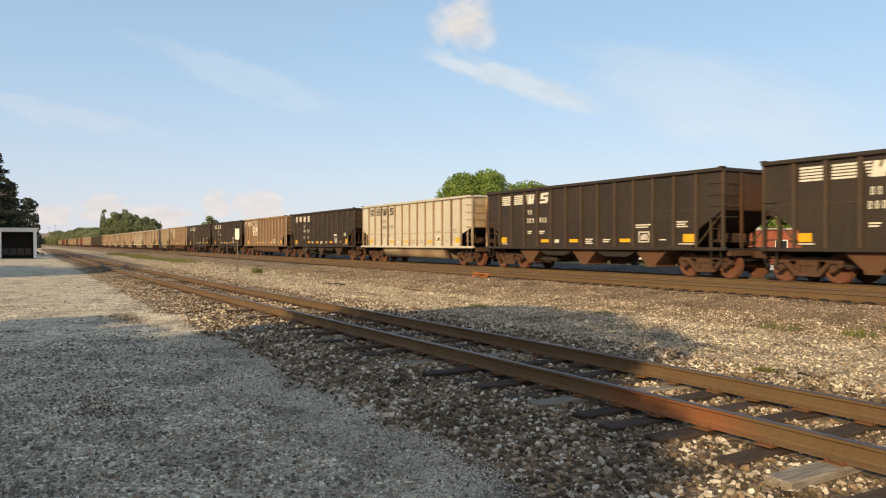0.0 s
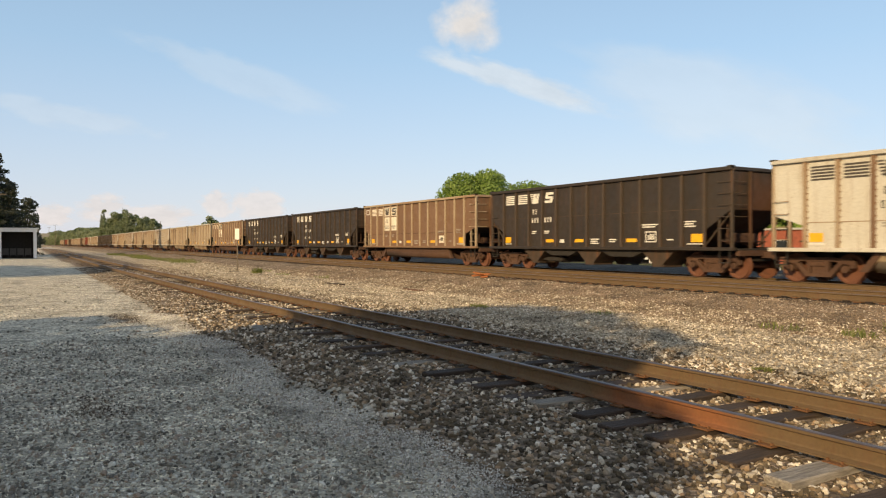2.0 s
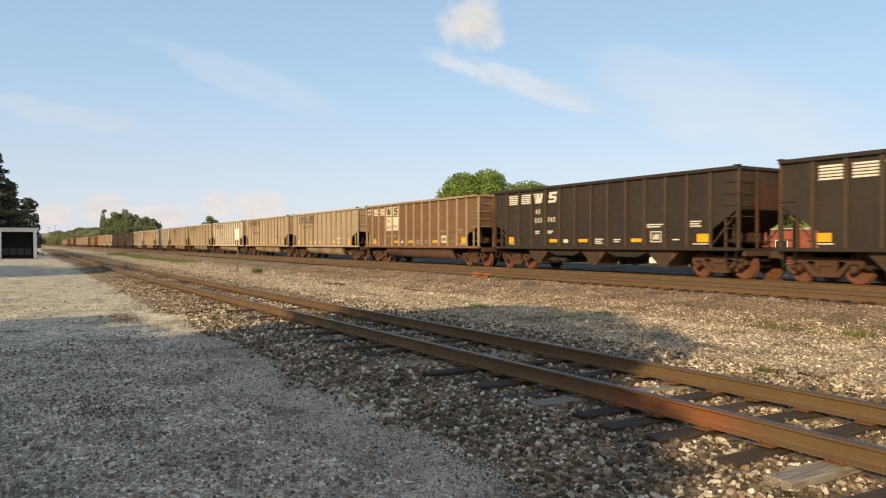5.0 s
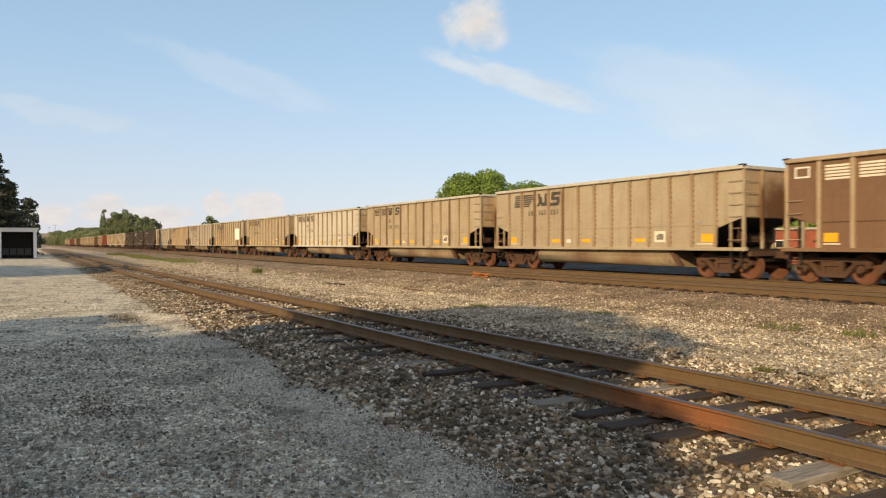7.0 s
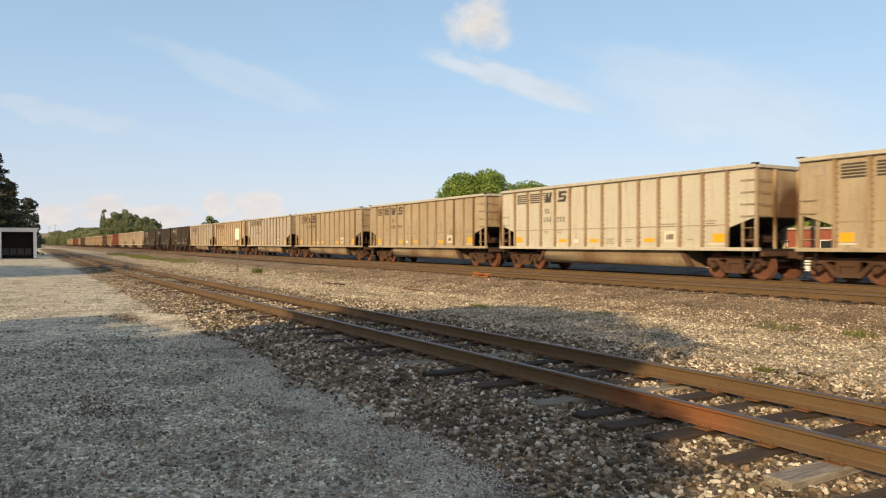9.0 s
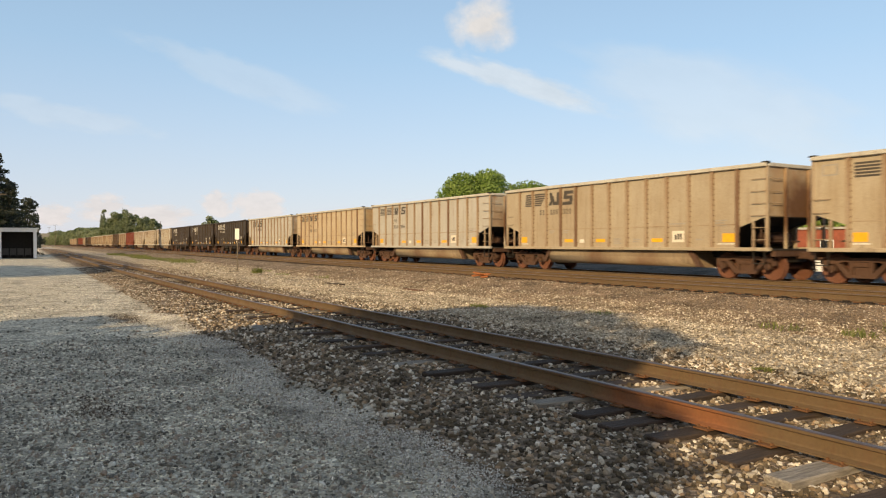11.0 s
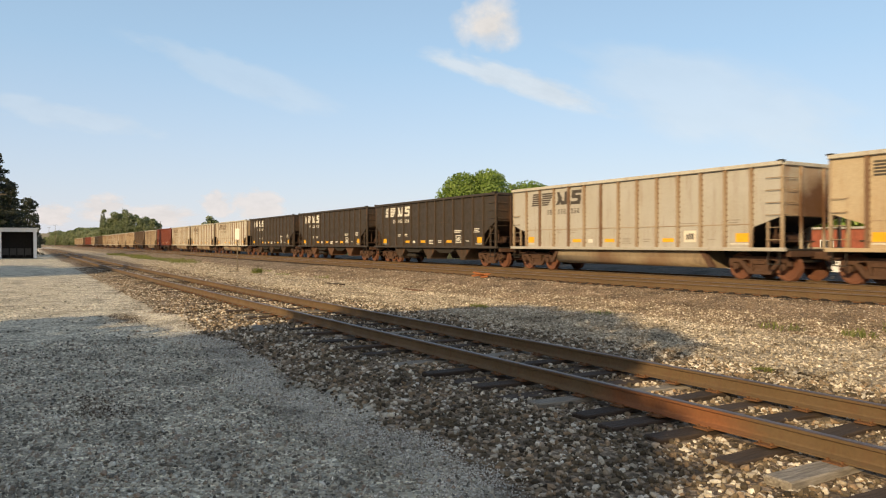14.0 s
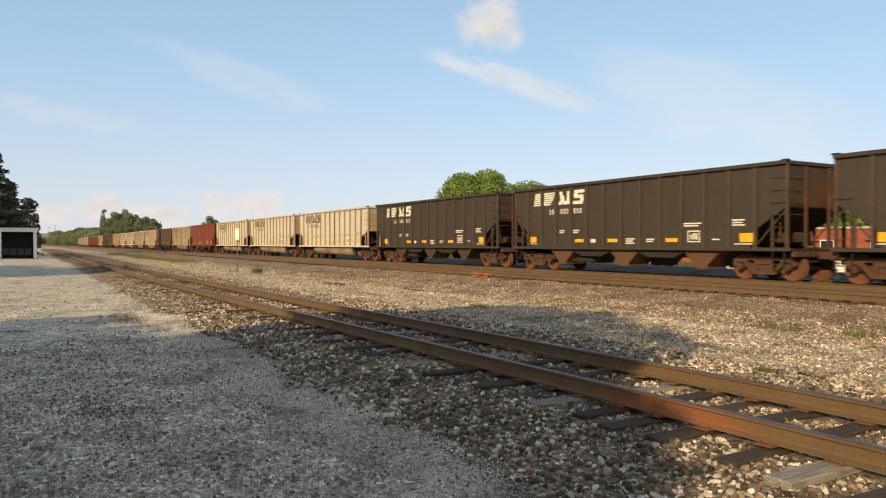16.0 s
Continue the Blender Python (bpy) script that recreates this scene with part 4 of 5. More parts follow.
# ---- trees ----
def leaf_mesh(rng, blobs, per_area, size, name, mat, flat=0.0):
    """Small two-triangle leaves in a shell of lumpy blobs."""
    P, N, S = [], [], []
    for c, r in blobs:
        n = int(per_area * r[0] * r[2] * 4)
        d = rng.normal(size=(n, 3))
        d /= np.linalg.norm(d, axis=1)[:, None]
        rad = rng.uniform(0.45, 1.05, (n, 1)) ** 0.6
        P.append(np.array(c) + d * rad * np.array(r))
        N.append(d + rng.normal(scale=0.7, size=(n, 3)))
        S.append(rng.uniform(size * .6, size * 1.3, n))
    P, N, S = np.concatenate(P), np.concatenate(N), np.concatenate(S)
    N /= np.linalg.norm(N, axis=1)[:, None]
    up = rng.normal(size=N.shape)
    U = np.cross(N, up)
    U /= np.linalg.norm(U, axis=1)[:, None]
    W = np.cross(N, U)
    a = S[:, None]
    quad = np.stack([P - U * a * .5, P - W * a * .42 + U * a * .05, P + U * a * .55 + N * a * .12, P + W * a * .42], 1)
    me = bpy.data.meshes.new(name)
    n = len(P)
    me.vertices.add(n * 4)
    me.vertices.foreach_set("co", quad.reshape(-1))
    me.loops.add(n * 4)
    me.loops.foreach_set("vertex_index", np.arange(n * 4, dtype=np.int32))
    me.polygons.add(n)
    me.polygons.foreach_set("loop_start", np.arange(0, n * 4, 4, dtype=np.int32))
    me.update(calc_edges=True)
    me.materials.append(mat)
    return me


def broad_tree(x, y, height, radius, base, seed, label, mat=None, density=14, leaf=0.5, lumps=16, name="tree", spread=(.22, .38), core=.5):
    rng = np.random.default_rng(seed)
    tree = tagged(new(name), label, "tree")
    tree.matrix_basis = pose(x, y, ground_z(x, y) - .05)
    bm = bmesh.new()
    add_rod(bm, (0, 0, 0), (.1, 0, base), radius * .07, 9, radius * .05)
    add_rod(bm, (.1, 0, base), (0, .1, height * .75), radius * .05, 8, radius * .015)
    blobs = [((0, 0, (base + height) / 2), (radius * core, radius * core, (height - base) * max(.36, core * .58)))]
    for k in range(lumps):
        a = 2 * math.pi * (k * 0.382) + rng.uniform(-.3, .3)
        h = rng.uniform(0.08, 1.0)
        w = math.sqrt(max(0.12, 1 - (2 * h - .85) ** 2 * .75)) * rng.uniform(.55, .85)
        r = radius * rng.uniform(*spread)
        c = (math.cos(a) * radius * w * .8, math.sin(a) * radius * w * .8, base + r * .5 + (height - base - r * 1.4) * h)
        blobs.append((c, (r, r, r * .8)))
        add_rod(bm, (0.05, 0, base + (c[2] - base) * .3), c, radius * .022, 6, radius * .006)
    part("trunk", bm, bark_mat, tree)
    crown = new("crown", leaf_mesh(rng, blobs, density, leaf, "crown", mat or leaf_green))
    crown.parent = tree
    return tree


def spruce(x, y, height, radius, seed, label):
    rng = np.random.default_rng(seed)
    tree = tagged(new("spruce_tree"), label, "tree")
    tree.matrix_basis = pose(x, y, ground_z(x, y) - .05)
    bm = rod((0, 0, 0), (0, 0, height * .97), .2, 8, .02)
    blobs = []
    z = height * .12
    while z < height * .98:
        r = radius * (1 - z / height) ** .8 + .15
        for k in range(6):
            a = rng.uniform(0, 6.283)
            q = r * rng.uniform(.45, 1.25)
            e = (math.cos(a) * q, math.sin(a) * q, z + q * rng.uniform(-.28, .12))
            add_rod(bm, (0, 0, z), e, .04, 5, .01)
            for f in (.3, .55, .8, 1.0):
                blobs.append(((e[0] * f, e[1] * f, z + (e[2] - z) * f), (.22 + .28 * q * (1.15 - f), .22 + .28 * q * (1.15 - f), .34)))
        z += height * .032
    part("trunk", bm, bark_mat, tree)
    crown = new("crown", leaf_mesh(rng, blobs, 60, .26, "crown", leaf_fir))
    crown.parent = tree
    return tree


broad_tree(-116, 78, 17.2, 17.0, 3.0, 21, "large green deciduous tree behind the tracks", density=44, leaf=.40, lumps=34, spread=(.14, .26), core=.36)
broad_tree(-107, 82, 13.6, 5.2, 4.0, 22, "green deciduous tree beside the large tree", density=60, leaf=.36)
# far trees and woods, with the haze held in their leaf colour
for i, (x, y, h, r) in enumerate(((-368, 43, 18.6, 8.5), (-386, 40, 20.0, 9), (-404, 41, 19, 9), (-350, 46, 17, 6), (-336, 48, 14, 5), (-430, 38, 16, 6), (-440, 36, 23, 3.6), (-452, 38, 17, 6))):
    broad_tree(x, y, h, r, 2.0, 30 + i, "haze-paled green tree behind the far train", leaf_hazed, 26, .55, 20, spread=(.16, .3))
broad_tree(-278, 60, 13.4, 4.8, 3.0, 45, "round green tree behind the train", leaf_hazed, 16, .7, 12)
broad_tree(-172, 66, 9.6, 6.0, 2.0, 46, "low green tree behind the train", leaf_hazed, 14, .6, 12)
for i, (x, y, h, r) in enumerate(((-62, 92, 8.5, 6), (-48, 96, 9.0, 6), (-36, 94, 8.0, 5.5), (-24, 97, 8.6, 6), (-76, 98, 6.4, 5), (-12, 95, 8.4, 6), (-55, 94, 9.0, 6), (-42, 93, 8.6, 6), (-30, 95, 9.0, 6), (-18, 94, 8.4, 6))):
    broad_tree(x, y, h, r, 1.2, 50 + i, "green tree behind the brick building", leaf_green, 24, .6, 12)
rngw = np.random.default_rng(77)
woods = [((-560 - 26 * k + rngw.uniform(-6, 6), 46 - 1.6 * k + rngw.uniform(-4, 4), 6), (15, 9, 7.5 + rngw.uniform(-1, 2))) for k in range(14)]
woods += [((-150 - 35 * k, 120 + rngw.uniform(-10, 10), 2.5), (24, 8, 4 + rngw.uniform(-.5, 1))) for k in range(14)]
tagged(new("far_woods", leaf_mesh(rngw, woods, 8, 1.5, "far_woods", leaf_hazed)), "distant line of haze-paled green woods", "woods", kind="stuff")
spruce(-124, -4.6, 17.0, 5.0, 61, "dark spruce tree behind the white-framed shelter")
spruce(-134, -2.9, 12.6, 4.6, 62, "dark spruce tree behind the white-framed shelter")
broad_tree(-150, .2, 10.4, 3.0, 1.0, 63, "dark round tree behind the shelter", leaf_fir, 30, .45, 14)
broad_tree(-128, -8, 8.0, 4.5, .8, 64, "dark bushy tree behind the shelter", leaf_fir, 30, .45, 12)
# unseen trees added beyond the road to shade the ground by the shelter
for i, (x, y, h, r) in enumerate(((-97, -13, 11, 6), (-109, -16, 12, 7), (-122, -17, 13, 7))):
    broad_tree(x, y, h, r, 2.0, 66 + i, "unseen dark leafy tree added for shade beyond the shelter", leaf_fir, 14, .6, 14)
# trees across the access road, which shade it
broad_tree(-0.3, -14.0, 12.6, 6.0, 4.6, 71, "tall leafy tree at the roadside", leaf_green, 38, .42, 26)
broad_tree(-8.8, -14.4, 7.6, 5.6, 2.6, 72, "low leafy tree at the roadside", leaf_green, 22, .42, 22)
broad_tree(3.2, -13.0, 9.0, 3.9, 2.4, 73, "low leafy tree at the roadside", leaf_green, 95, .42, 24, spread=(.2, .3), core=.8)
broad_tree(-2.6, -12.8, 8.0, 4.8, 2.4, 75, "low leafy tree at the roadside", leaf_green, 80, .42, 20, core=.7)
broad_tree(-47, -14.5, 9.0, 8.5, 3.4, 74, "spreading leafy tree at the roadside", leaf_green, 26, .5, 20)
broad_tree(-58, -15.0, 7.5, 6.0, 3.0, 76, "spreading leafy tree at the roadside", leaf_green, 26, .5, 16)


# ---- trackside things ----
def build_shelter():
    s = tagged(new("trackside_shelter"), "small open shelter with white front frame and dark interior", "shelter")
    s.matrix_basis = pose(-102.6, -1.15, ground_z(-102, -1), 0, 0, 2)
    W, H, D = 2.03, 3.72, 3.2
    part("side_wall", boxm(-D, -.05, -W, -W + .1, 0, H - .2), shed_grey, s, "grey painted side wall")
    part("side_wall", boxm(-D, -.05, W - .1, W, 0, H - .2), shed_grey, s, "grey painted side wall")
    part("back_wall", boxm(-D - .1, -D, -W, W, 0, H - .2), shed_dark, s, "dark boarded back wall")
    part("roof", prism([(-D - .3, H - .2), (.25, H - .02), (.25, H + .08), (-D - .3, H - .1)], "y", -W - .25, W + .25), shed_white, s, "white-edged flat roof")
    part("front_post", boxm(-.05, .1, -W - .02, -W + .34, 0, H - .3, .01), shed_white, s, "white front post")
    part("front_post", boxm(-.05, .1, W - .34, W + .02, 0, H - .3, .01), shed_white, s, "white front post")
    part("front_beam", boxm(-.05, .11, -W - .1, W + .1, H - .42, H - .03, .01), shed_white, s, "white front beam")
    for k in range(4):
        b = boxm(-2.6, -2.1, -1.6 + k * .82, -.9 + k * .82, .42, .5)
        add_box(b, -2.66, -2.6, -1.6 + k * .82, -.9 + k * .82, .42, 1.25)
        for yy in (-1.55, -.95):
            add_box(b, -2.2, -2.14, yy + k * .82 - .03, yy + k * .82 + .03, 0, .42)
        part("seat", b, bench_mat, s, "grey seat inside the shelter")


build_shelter()


def build_sign_post():
    s = tagged(new("milepost_sign"), "narrow white trackside sign on a thin post", "sign")
    s.matrix_basis = pose(-49.2, 12.3, ground_z(-49.2, 12.3), 0, 0, -38)
    part("post", boxm(-.03, .03, -.03, .03, 0, 2.75), pole_mat, s)
    part("sign_plate", boxm(.032, .05, -.15, .15, 2.1, 2.85, .006), sign_mat, s, "white enamel sign plate")


build_sign_post()


def utility_pole(x, y, h, label, arm=True):
    p = tagged(new("utility_pole"), label, "pole")
    p.matrix_basis = pose(x, y, ground_z(x, y) - .05)
    part("pole", rod((0, 0, 0), (0, 0, h), .15, 8, .1), pole_mat, p)
    if arm:
        part("crossarm", boxm(-.06, .06, -1.1, 1.1, h - .6, h - .48), pole_mat, p)
        for yy in (-1, -.4, .4, 1):
            part("insulator", rod((0, yy, h - .48), (0, yy, h - .3), .05, 6), glass_mat, p)


utility_pole(-112, -3.6, 9.0, "weathered wooden utility pole beside the shelter")
utility_pole(-135, -1.9, 7.4, "weathered wooden utility pole near dark trees")
utility_pole(-420, 44, 22, "tall thin mast behind far trees", False)
utility_pole(-300, 45, 11.5, "pale wooden pole behind the train", False)
utility_pole(-560, 16, 15, "distant utility pole beside the tracks")
utility_pole(-640, 14, 15, "distant utility pole beside the tracks")


def build_bridge():
    b = tagged(new("road_overpass"), "distant grey road overpass across the tracks", "bridge")
    b.matrix_basis = pose(-840, 0, 0)
    part("deck", boxm(-5, 5, -60, 27, 8.8, 11.2), overpass_mat, b)
    part("railing", boxm(4.7, 5.0, -60, 27, 11.2, 12.4), overpass_mat, b)
    for y in (-40, -14, 12, 26):
        part("pier", boxm(-3, 3, y - 1, y + 1, 0, 8.8), overpass_mat, b)
    part("embankment", prism([(-6, 0), (6, 0), (5, 11.0), (-5, 11.0)], "y", 27.2, 160), grass_mat, b, "grassy embankment")


build_bridge()


def build_signal_mast():
    m = tagged(new("signal_mast"), "grey railway signal mast with a dark signal head", "signal")
    m.matrix_basis = pose(-300, 3.0, ground_z(-300, 3.0))
    part("base_cabinet", boxm(-.5, .5, -.45, .45, 0, 2.4, .03), overpass_mat, m, "grey steel cabinet")
    part("mast", rod((0, 0, 2.4), (0, 0, 7.4), .16, 10), overpass_mat, m)
    part("signal_head", boxm(.1, .4, -.4, .4, 5.4, 7.2, .04), shed_grey, m, "dark signal head")


build_signal_mast()
tagged(new("crossing_slab", mesh_of("crossing_slab", boxm(-400, -285, 2.2, 8.4, -.1, .10), concrete_mat)), "pale concrete level crossing over the siding", "pavement", kind="structure")


def build_brick_building():
    b = tagged(new("brick_building"), "long low red brick building behind the tracks", "building")
    x0, x1, y0, y1, h = -64, -6, 72, 86, 4.0
    b.matrix_basis = pose(0, 0, -.72)
    part("wall", boxm(x0, x1, y0, y0 + .3, 0, h), brick_mat, b, "red brick front wall")
    part("wall", boxm(x0, x1, y1 - .3, y1, 0, h), brick_mat, b)
    part("wall", boxm(x0, x0 + .3, y0 + .3, y1 - .3, 0, h), brick_mat, b)
    part("wall", boxm(x1 - .3, x1, y0 + .3, y1 - .3, 0, h), brick_mat, b)
    part("roof", boxm(x0 - .2, x1 + .2, y0 - .2, y1 + .2, h, h + .22), concrete_mat, b, "pale flat roof edge")
    for k in range(11):
        x = x0 + 3 + k * 5.2
        w = part("window", boxm(x, x + 1.5, y0 - .05, y0 - .004, 1.5, 2.9), shed_white, b, "white-framed window")
        part("pane", boxm(x + .1, x + 1.4, y0 - .07, y0 - .054, 1.6, 2.8), glass_mat, w)


build_brick_building()
box_lot = tagged(new("car_park", mesh_of("car_park", boxm(-130, 20, 37, 58, -.74, -.70), asphalt_mat)), "worn grey asphalt car park behind the tracks", "pavement", kind="structure")


def build_van(x, y, label):
    v = tagged(new("white_van"), label, "van")
    v.matrix_basis = pose(x, y, -.70)
    bm = prism([(-2.4, .35), (2.5, .35), (2.5, .95), (1.75, 1.1), (1.15, 1.85), (-2.35, 1.9)], "y", -.9, .9)
    bmesh.ops.bevel(bm, geom=bm.edges[:], offset=.05, segments=1, affect="EDGES")
    part("body", bm, van_white, v)
    part("windscreen", prism([(1.73, 1.14), (1.2, 1.78), (1.23, 1.80), (1.77, 1.15)], "y", -.78, .78), glass_mat, v)
    for xx in (.1, -1.2):
        part("side_window", boxm(xx, xx + .9, -.915, -.905, 1.2, 1.7), glass_mat, v)
    for xx in (-1.5, 1.6):
        for s in (-1, 1):
            wm = bmesh.new()
            lathe(wm, [(.18, -.1), (.33, -.1), (.33, .1), (.18, .1)], 18)
            w = part("wheel", wm, rubber_mat, v)
            w.matrix_basis = pose(xx, s * .82, .33)


build_van(-31.2, 40.5, "white van parked behind the tracks")
build_van(-25.3, 43, "white van parked behind the tracks")


def build_box_truck():
    v = tagged(new("box_truck"), "white box truck parked behind the tracks", "truck")
    v.matrix_basis = pose(-51.5, 52.0, -.70)
    part("box_body", boxm(-2.2, 2.2, -1.15, 1.15, .95, 4.05, .04), van_white, v, "plain white box body")
    cab = prism([(2.3, .6), (4.0, .6), (4.0, 1.5), (3.6, 2.4), (2.3, 2.5)], "y", -1.0, 1.0)
    bmesh.ops.bevel(cab, geom=cab.edges[:], offset=.05, segments=1, affect="EDGES")
    part("cab", cab, van_white, v)
    part("windscreen", prism([(4.01, 1.55), (3.64, 2.3), (3.67, 2.32), (4.05, 1.56)], "y", -.85, .85), glass_mat, v)
    part("side_window", boxm(2.6, 3.5, -1.016, -1.004, 1.5, 2.2), glass_mat, v)
    part("chassis", boxm(-2.1, 3.8, -.45, .45, .55, .93), under_mat, v)
    for xx in (-1.3, 3.1):
        for s in (-1, 1):
            wm = bmesh.new()
            lathe(wm, [(.2, -.12), (.42, -.12), (.42, .12), (.2, .12)], 18)
            w = part("wheel", wm, rubber_mat, v)
            w.matrix_basis = pose(xx, s * .86, .42)


build_box_truck()


def build_board(x, y, l, turn, label, mat, name="old_board"):
    bm = boxm(-l / 2, l / 2, -.11, .11, 0, .05, .008)
    ob = tagged(part(name, bm, mat), label, "board")
    ob.matrix_basis = pose(x, y, ground_z(x, y) - .004, 0, 0, turn)


build_board(-30.3, 11.9, 1.5, 8, "weathered brown board lying on the gravel", tie_mat)
build_board(-25.0, 13.1, 1.6, -4, "rusty brown plank lying on the gravel", plate_mat)
build_board(-14.9, 4.15, 1.0, -14, "pale weathered board lying on the ballast", tie_grey_mat)
scrap = tagged(new("scrap_pile"), "small pile of orange rusty scrap by the rail", "scrap")
scrap.matrix_basis = pose(-25.7, 16.75, ground_z(-25.7, 16.75))
for i in range(6):
    sc = part("plate", boxm(-.16, .16, -.1, .1, 0, .03, .004), scrap_mat, scrap)
    sc.matrix_basis = pose(.28 * math.sin(i * 2.1), .14 * math.cos(i * 1.7), .02 + .035 * i, 12 * math.sin(i), 14 * math.cos(i * 2), 47 * i)


# ---- weeds ----
def weeds(name, label, spots, seed):
    rng = np.random.default_rng(seed)
    vs, fs = [], []
    for x, y, r, n, h in spots:
        for _ in range(n):
            a, q = rng.uniform(0, 6.283), r * math.sqrt(rng.random())
            px, py = x + q * math.cos(a), y + q * math.sin(a) * .6
            z, b, w = ground_z(px, py), rng.uniform(0, 6.283), h * .07
            hh, l = h * rng.uniform(.5, 1.2), h * rng.uniform(.2, .7)
            dx, dy = math.cos(b), math.sin(b)
            k = len(vs)
            vs += [(px - dy * w, py + dx * w, z), (px + dy * w, py - dx * w, z), (px + dx * l * .4 + dy * w * .7, py + dy * l * .4 - dx * w * .7, z + hh * .65), (px + dx * l, py + dy * l, z + hh)]
            fs += [(k, k + 1, k + 2), (k, k + 2, k + 3)]
    me = bpy.data.meshes.new(name)
    me.from_pydata(vs, [], fs)
    me.materials.append(grass_mat)
    return tagged(new(name, me), label, "weeds", kind="stuff")


weeds("weeds", "small green weeds growing in the gravel", ((-6.6, 9.1, .16, 160, .07), (-7.9, 13.8, .4, 60, .16), (-7.6, 14.6, .3, 60, .22), (-17.3, 11.2, .4, 160, .1), (-13.8, 12.6, .5, 60, .1), (-44, 12.2, .5, 160, .3), (-46, 13.2, .8, 90, .12), (-41, 12.8, .8, 60, .15), (-9.4, 13.6, .5, 50, .15), (-36, 13.4, .7, 60, .15)), 91)
weeds("grass_patch", "grass strip between the far tracks", tuple((-72 - 5 * k, 13.0 + .5 * math.sin(k), 2.4, 330, .2) for k in range(14)), 92)

# ---- clouds ----
def cloud_mat(name, seed, scale, cut, soft, stretch, alpha, colour, gain=1.0):
    m = bpy.data.materials.new(name)
    m.use_nodes = True
    t = m.node_tree
    t.nodes.remove(t.nodes["Principled BSDF"])
    c = t.nodes.new("ShaderNodeTexCoord")
    mp = t.nodes.new("ShaderNodeMapping")
    mp.inputs["Scale"].default_value = stretch
    mp.inputs["Location"].default_value = (seed, seed * .7, 0)
    t.links.new(c.outputs["Object"], mp.inputs[0])
    n = noise_of(t, mp.outputs[0], scale, 7, 0.6)
    g = t.nodes.new("ShaderNodeTexGradient")
    g.gradient_type = "SPHERICAL"
    wv = node(t, "TexNoise", Scale=scale * 1.3, Detail=6.0)
    t.links.new(mp.outputs[0], wv.inputs["Vector"])
    off = t.nodes.new("ShaderNodeVectorMath")
    off.operation = "MULTIPLY_ADD"
    t.links.new(wv.outputs["Color"], off.inputs[0])
    off.inputs[1].default_value, off.inputs[2].default_value = (1.1, 1.1, 0), (-.55, -.55, 0)
    bent = t.nodes.new("ShaderNodeVectorMath")
    t.links.new(c.outputs["Object"], bent.inputs[0])
    t.links.new(off.outputs[0], bent.inputs[1])
    t.links.new(bent.outputs[0], g.inputs[0])
    g2 = t.nodes.new("ShaderNodeTexGradient")
    g2.gradient_type = "SPHERICAL"
    t.links.new(c.outputs["Object"], g2.inputs[0])
    ad = t.nodes.new("ShaderNodeMath")
    ad.operation = "MULTIPLY_ADD"
    t.links.new(n, ad.inputs[0])
    ad.inputs[1].default_value = 0.9
    t.links.new(g.outputs[1], ad.inputs[2])
    thin = t.nodes.new("ShaderNodeMath")
    thin.operation = "MULTIPLY"
    t.links.new(ad.outputs[0], thin.inputs[0])
    thin.inputs[1].default_value = gain
    a = ramped(t, thin.outputs[0], (min(cut, .99), 0.0), (min(cut + soft, 1.0), alpha))
    rim = ramped(t, g2.outputs[1], (0.0, 0.0), (0.25, 1.0))
    a = mixed(t, 1.0, a, rim, "MULTIPLY")
    em = t.nodes.new("ShaderNodeEmission")
    shade = ramped(t, n, (0.35, tuple(x * .86 for x in colour)), (0.6, colour))
    t.links.new(shade, em.inputs[0])
    tr = t.nodes.new("ShaderNodeBsdfTransparent")
    mx = t.nodes.new("ShaderNodeMixShader")
    t.links.new(a, mx.inputs[0])
    t.links.new(tr.outputs[0], mx.inputs[1])
    t.links.new(em.outputs[0], mx.inputs[2])
    t.links.new(mx.outputs[0], t.nodes["Material Output"].inputs[0])
    return m


FWD = Vector((-math.cos(radians(YAW)), math.sin(radians(YAW)), 0))
SIDE = Vector((math.sin(radians(YAW)), math.cos(radians(YAW)), 0))


def sky_place(side, up, dist):
    """A far place by its bearing: tangents to the side of, and above, the level line of sight."""
    return FWD * dist + SIDE * (side * dist) + Vector((0, 0, EYE_Z + up * dist))


def cloud(side, up, w, h, dist, mat, label, tilt=0.0):
    bm = bmesh.new()
    bmesh.ops.create_grid(bm, x_segments=1, y_segments=1, size=1.0)
    ob = new("cloud", mesh_of("cloud", bm, mat))
    ob.scale = (w * dist / 2, h * dist / 2, 1)
    ob.rotation_mode = "QUATERNION"
    p = sky_place(side, up, dist)
    m = Matrix.LocRotScale(p, (pose(0, 0, 0, 90, 0, 90 - YAW) @ pose(0, 0, 0, 0, 0, tilt)).to_quaternion(), None)
    ob.location, ob.rotation_quaternion = p, m.to_quaternion()
    return tagged(ob, label, "cloud", kind="structure"), m


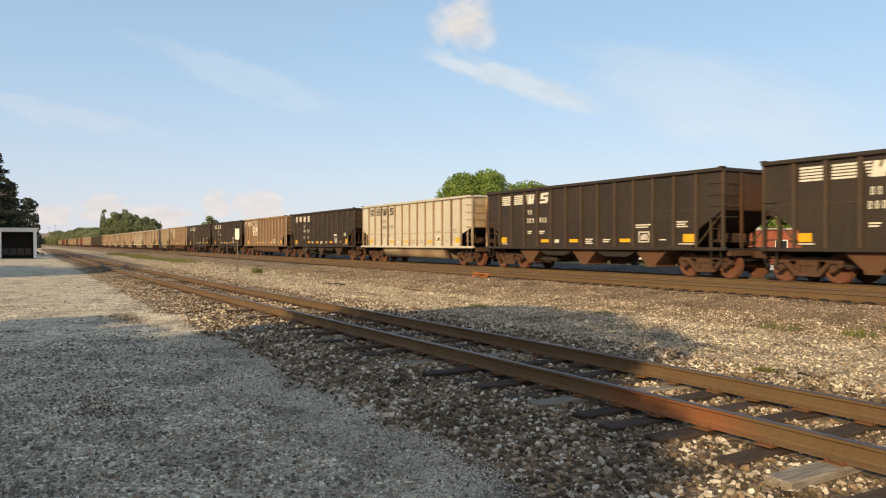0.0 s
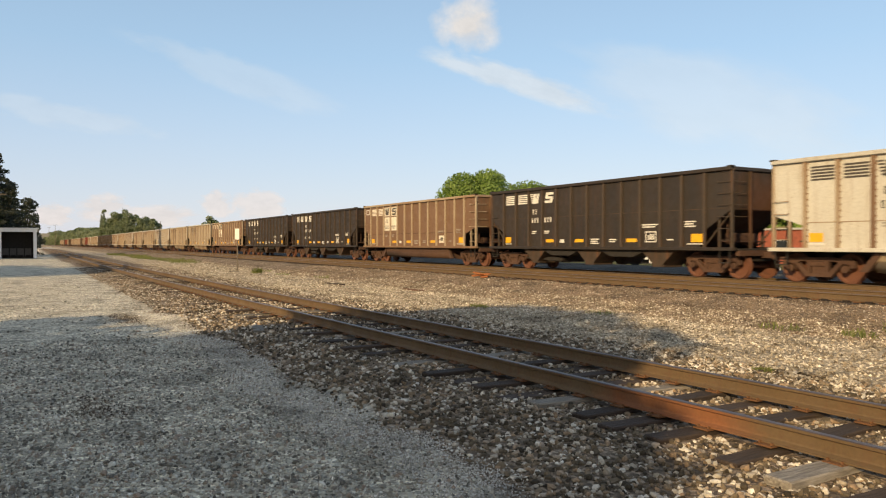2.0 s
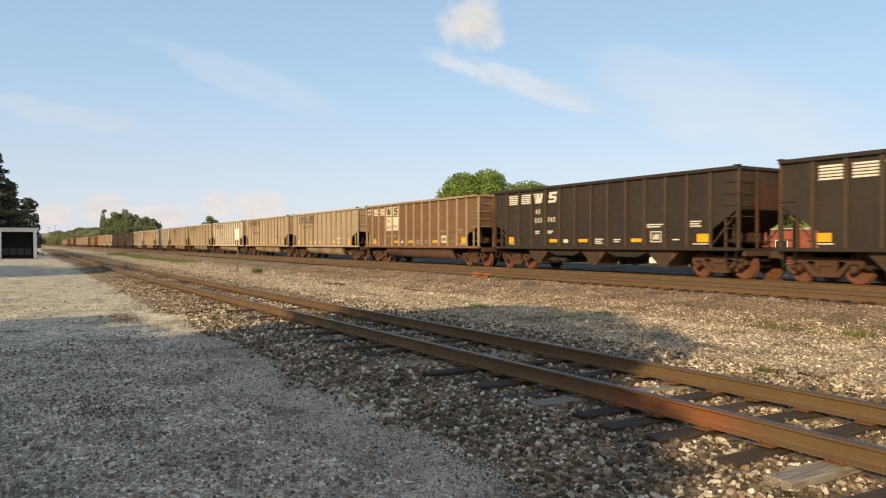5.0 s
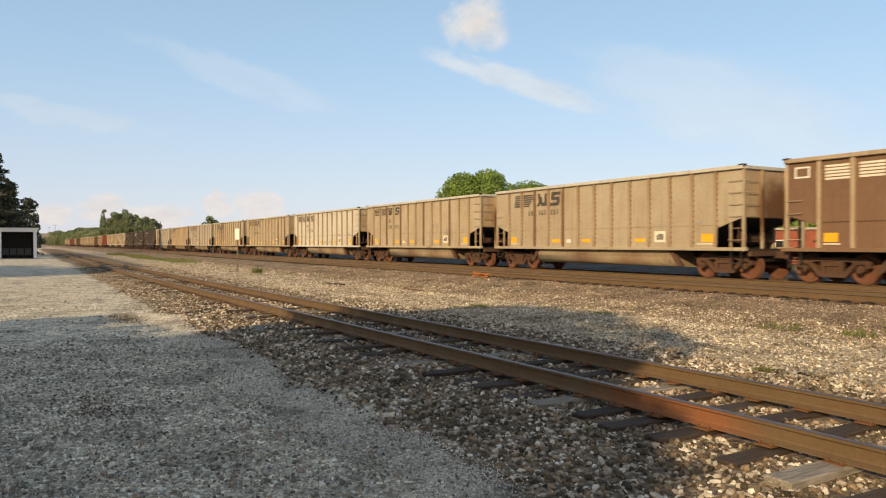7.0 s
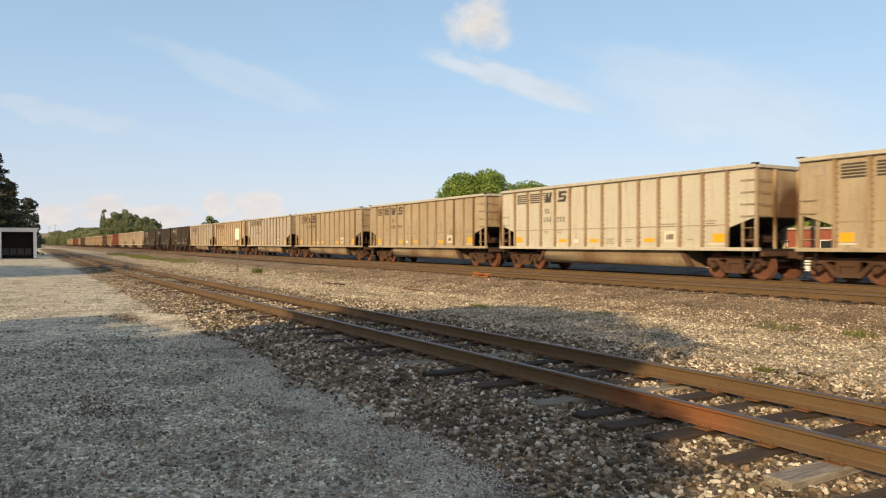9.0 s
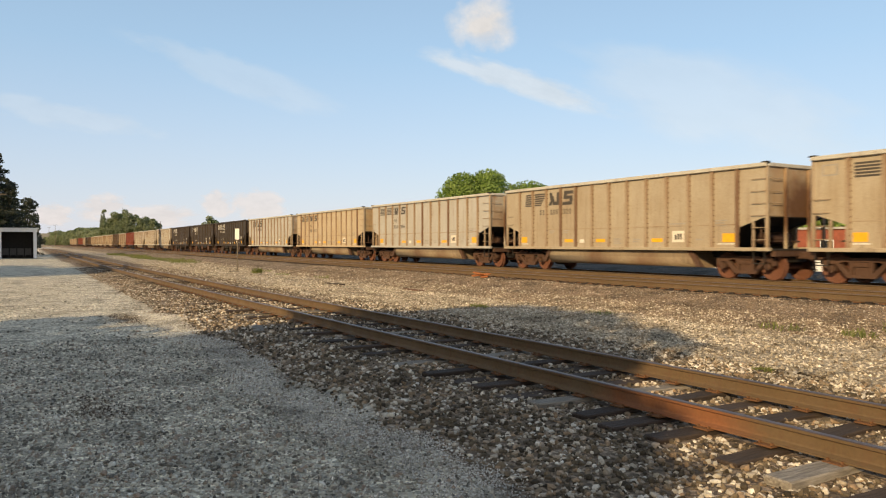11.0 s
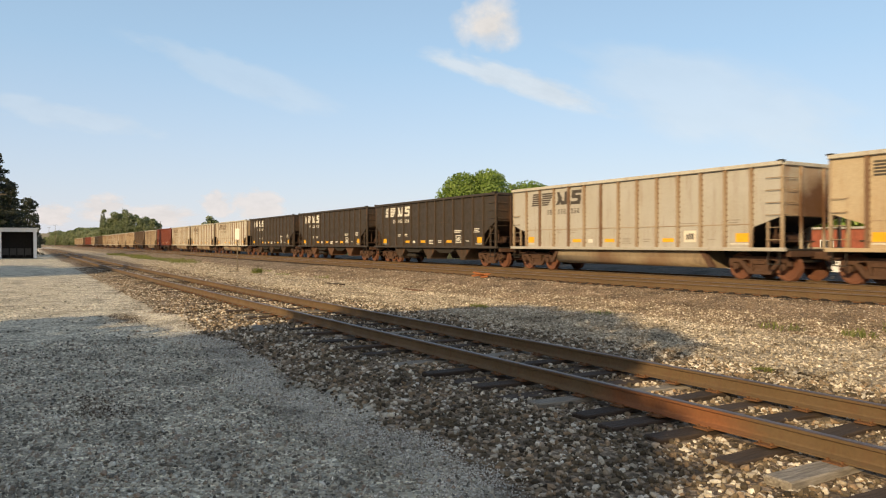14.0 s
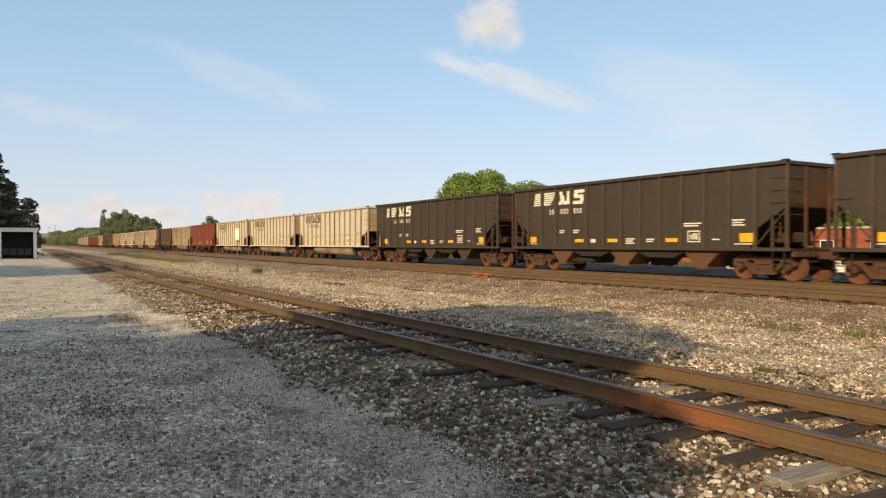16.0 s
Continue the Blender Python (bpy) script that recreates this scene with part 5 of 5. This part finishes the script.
WHITE = (0.86, 0.84, 0.86)
PINK = (0.88, 0.80, 0.80)
puff, puff_m = cloud(.030, .305, .125, .115, 4000, cloud_mat("cumulus_white", 4.6, 1.15, .46, .44, (1, 1, 1), .88, WHITE, .76), "small white drifting cumulus cloud")
cloud(.105, .226, .34, .05, 4300, cloud_mat("cirrus_streak", 5.0, 2.4, .55, .6, (1, .35, 1), .52, (0.84, 0.88, 0.94)), "thin white cirrus streak in blue sky", -17.5)
cloud(-.29, .235, .40, .06, 4350, cloud_mat("cirrus_faint", 8.0, 2.2, .6, .7, (1, .35, 1), .2, (0.80, 0.86, 0.94)), "faint cirrus streak in blue sky", -20)
cloud(-.52, .178, .34, .05, 4340, cloud_mat("cirrus_low", 3.0, 2.2, .6, .7, (1, .35, 1), .2, (0.82, 0.87, 0.94)), "faint cirrus streak in blue sky", -10)
cloud(.38, .20, .55, .16, 4380, cloud_mat("cirrus_veil", 12.0, 1.3, .6, .8, (1, .7, 1), .28, (0.82, 0.87, 0.94)), "faint cirrus veil in blue sky", -12)
for i, (s, u, w, h) in enumerate(((-.255, .055, .10, .055), (-.315, .055, .07, .05), (-.475, .050, .10, .05), (-.545, .04, .08, .04), (-.40, .04, .14, .04))):
    cloud(s, u, w, h, 4500 + 20 * i, cloud_mat("cumulus_low", 20.0 + i * 3, 1.5, .60, .36, (1, 1, 1), .55, PINK), "low pinkish cumulus cloud at the horizon")


# ---- what moves ----
def train_x(t):
    """The train's way: an almost even pace with a little slack running in and out."""
    slack = np.interp(t, (0, .5, 2.5, 4, 7, 9, 12, 14, 15.5, 16), (-.18, -.10, .23, .23, .23, .44, .54, .42, .16, .08))
    return 16.15 * t + 0.0084 * t * t + float(slack)


def motions():
    for i, (car, sets) in enumerate(cars):
        x0 = -7.55 - i * 16.15
        walk(car, [(t / 2, pose(x0 + train_x(t / 2), MAIN2, MAIN_TOP)) for t in range(0, 33)])
        if i < 25:
            turns = [(f / 30, train_x(f / 30) / 0.457) for f in range(0, 481)]
            for w, a in sets:
                walk(w, [(t, Matrix.Translation((a, 0, .457)) @ Matrix.Rotation(q, 4, "Y")) for t, q in turns])
    walk(puff, [(t, Matrix.LocRotScale(sky_place(.030 + .0385 * t / 16, .305, 4000), puff_m.to_quaternion(), None)) for t in (0.0, 4.0, 8.0, 12.0, 16.0)])


motions()
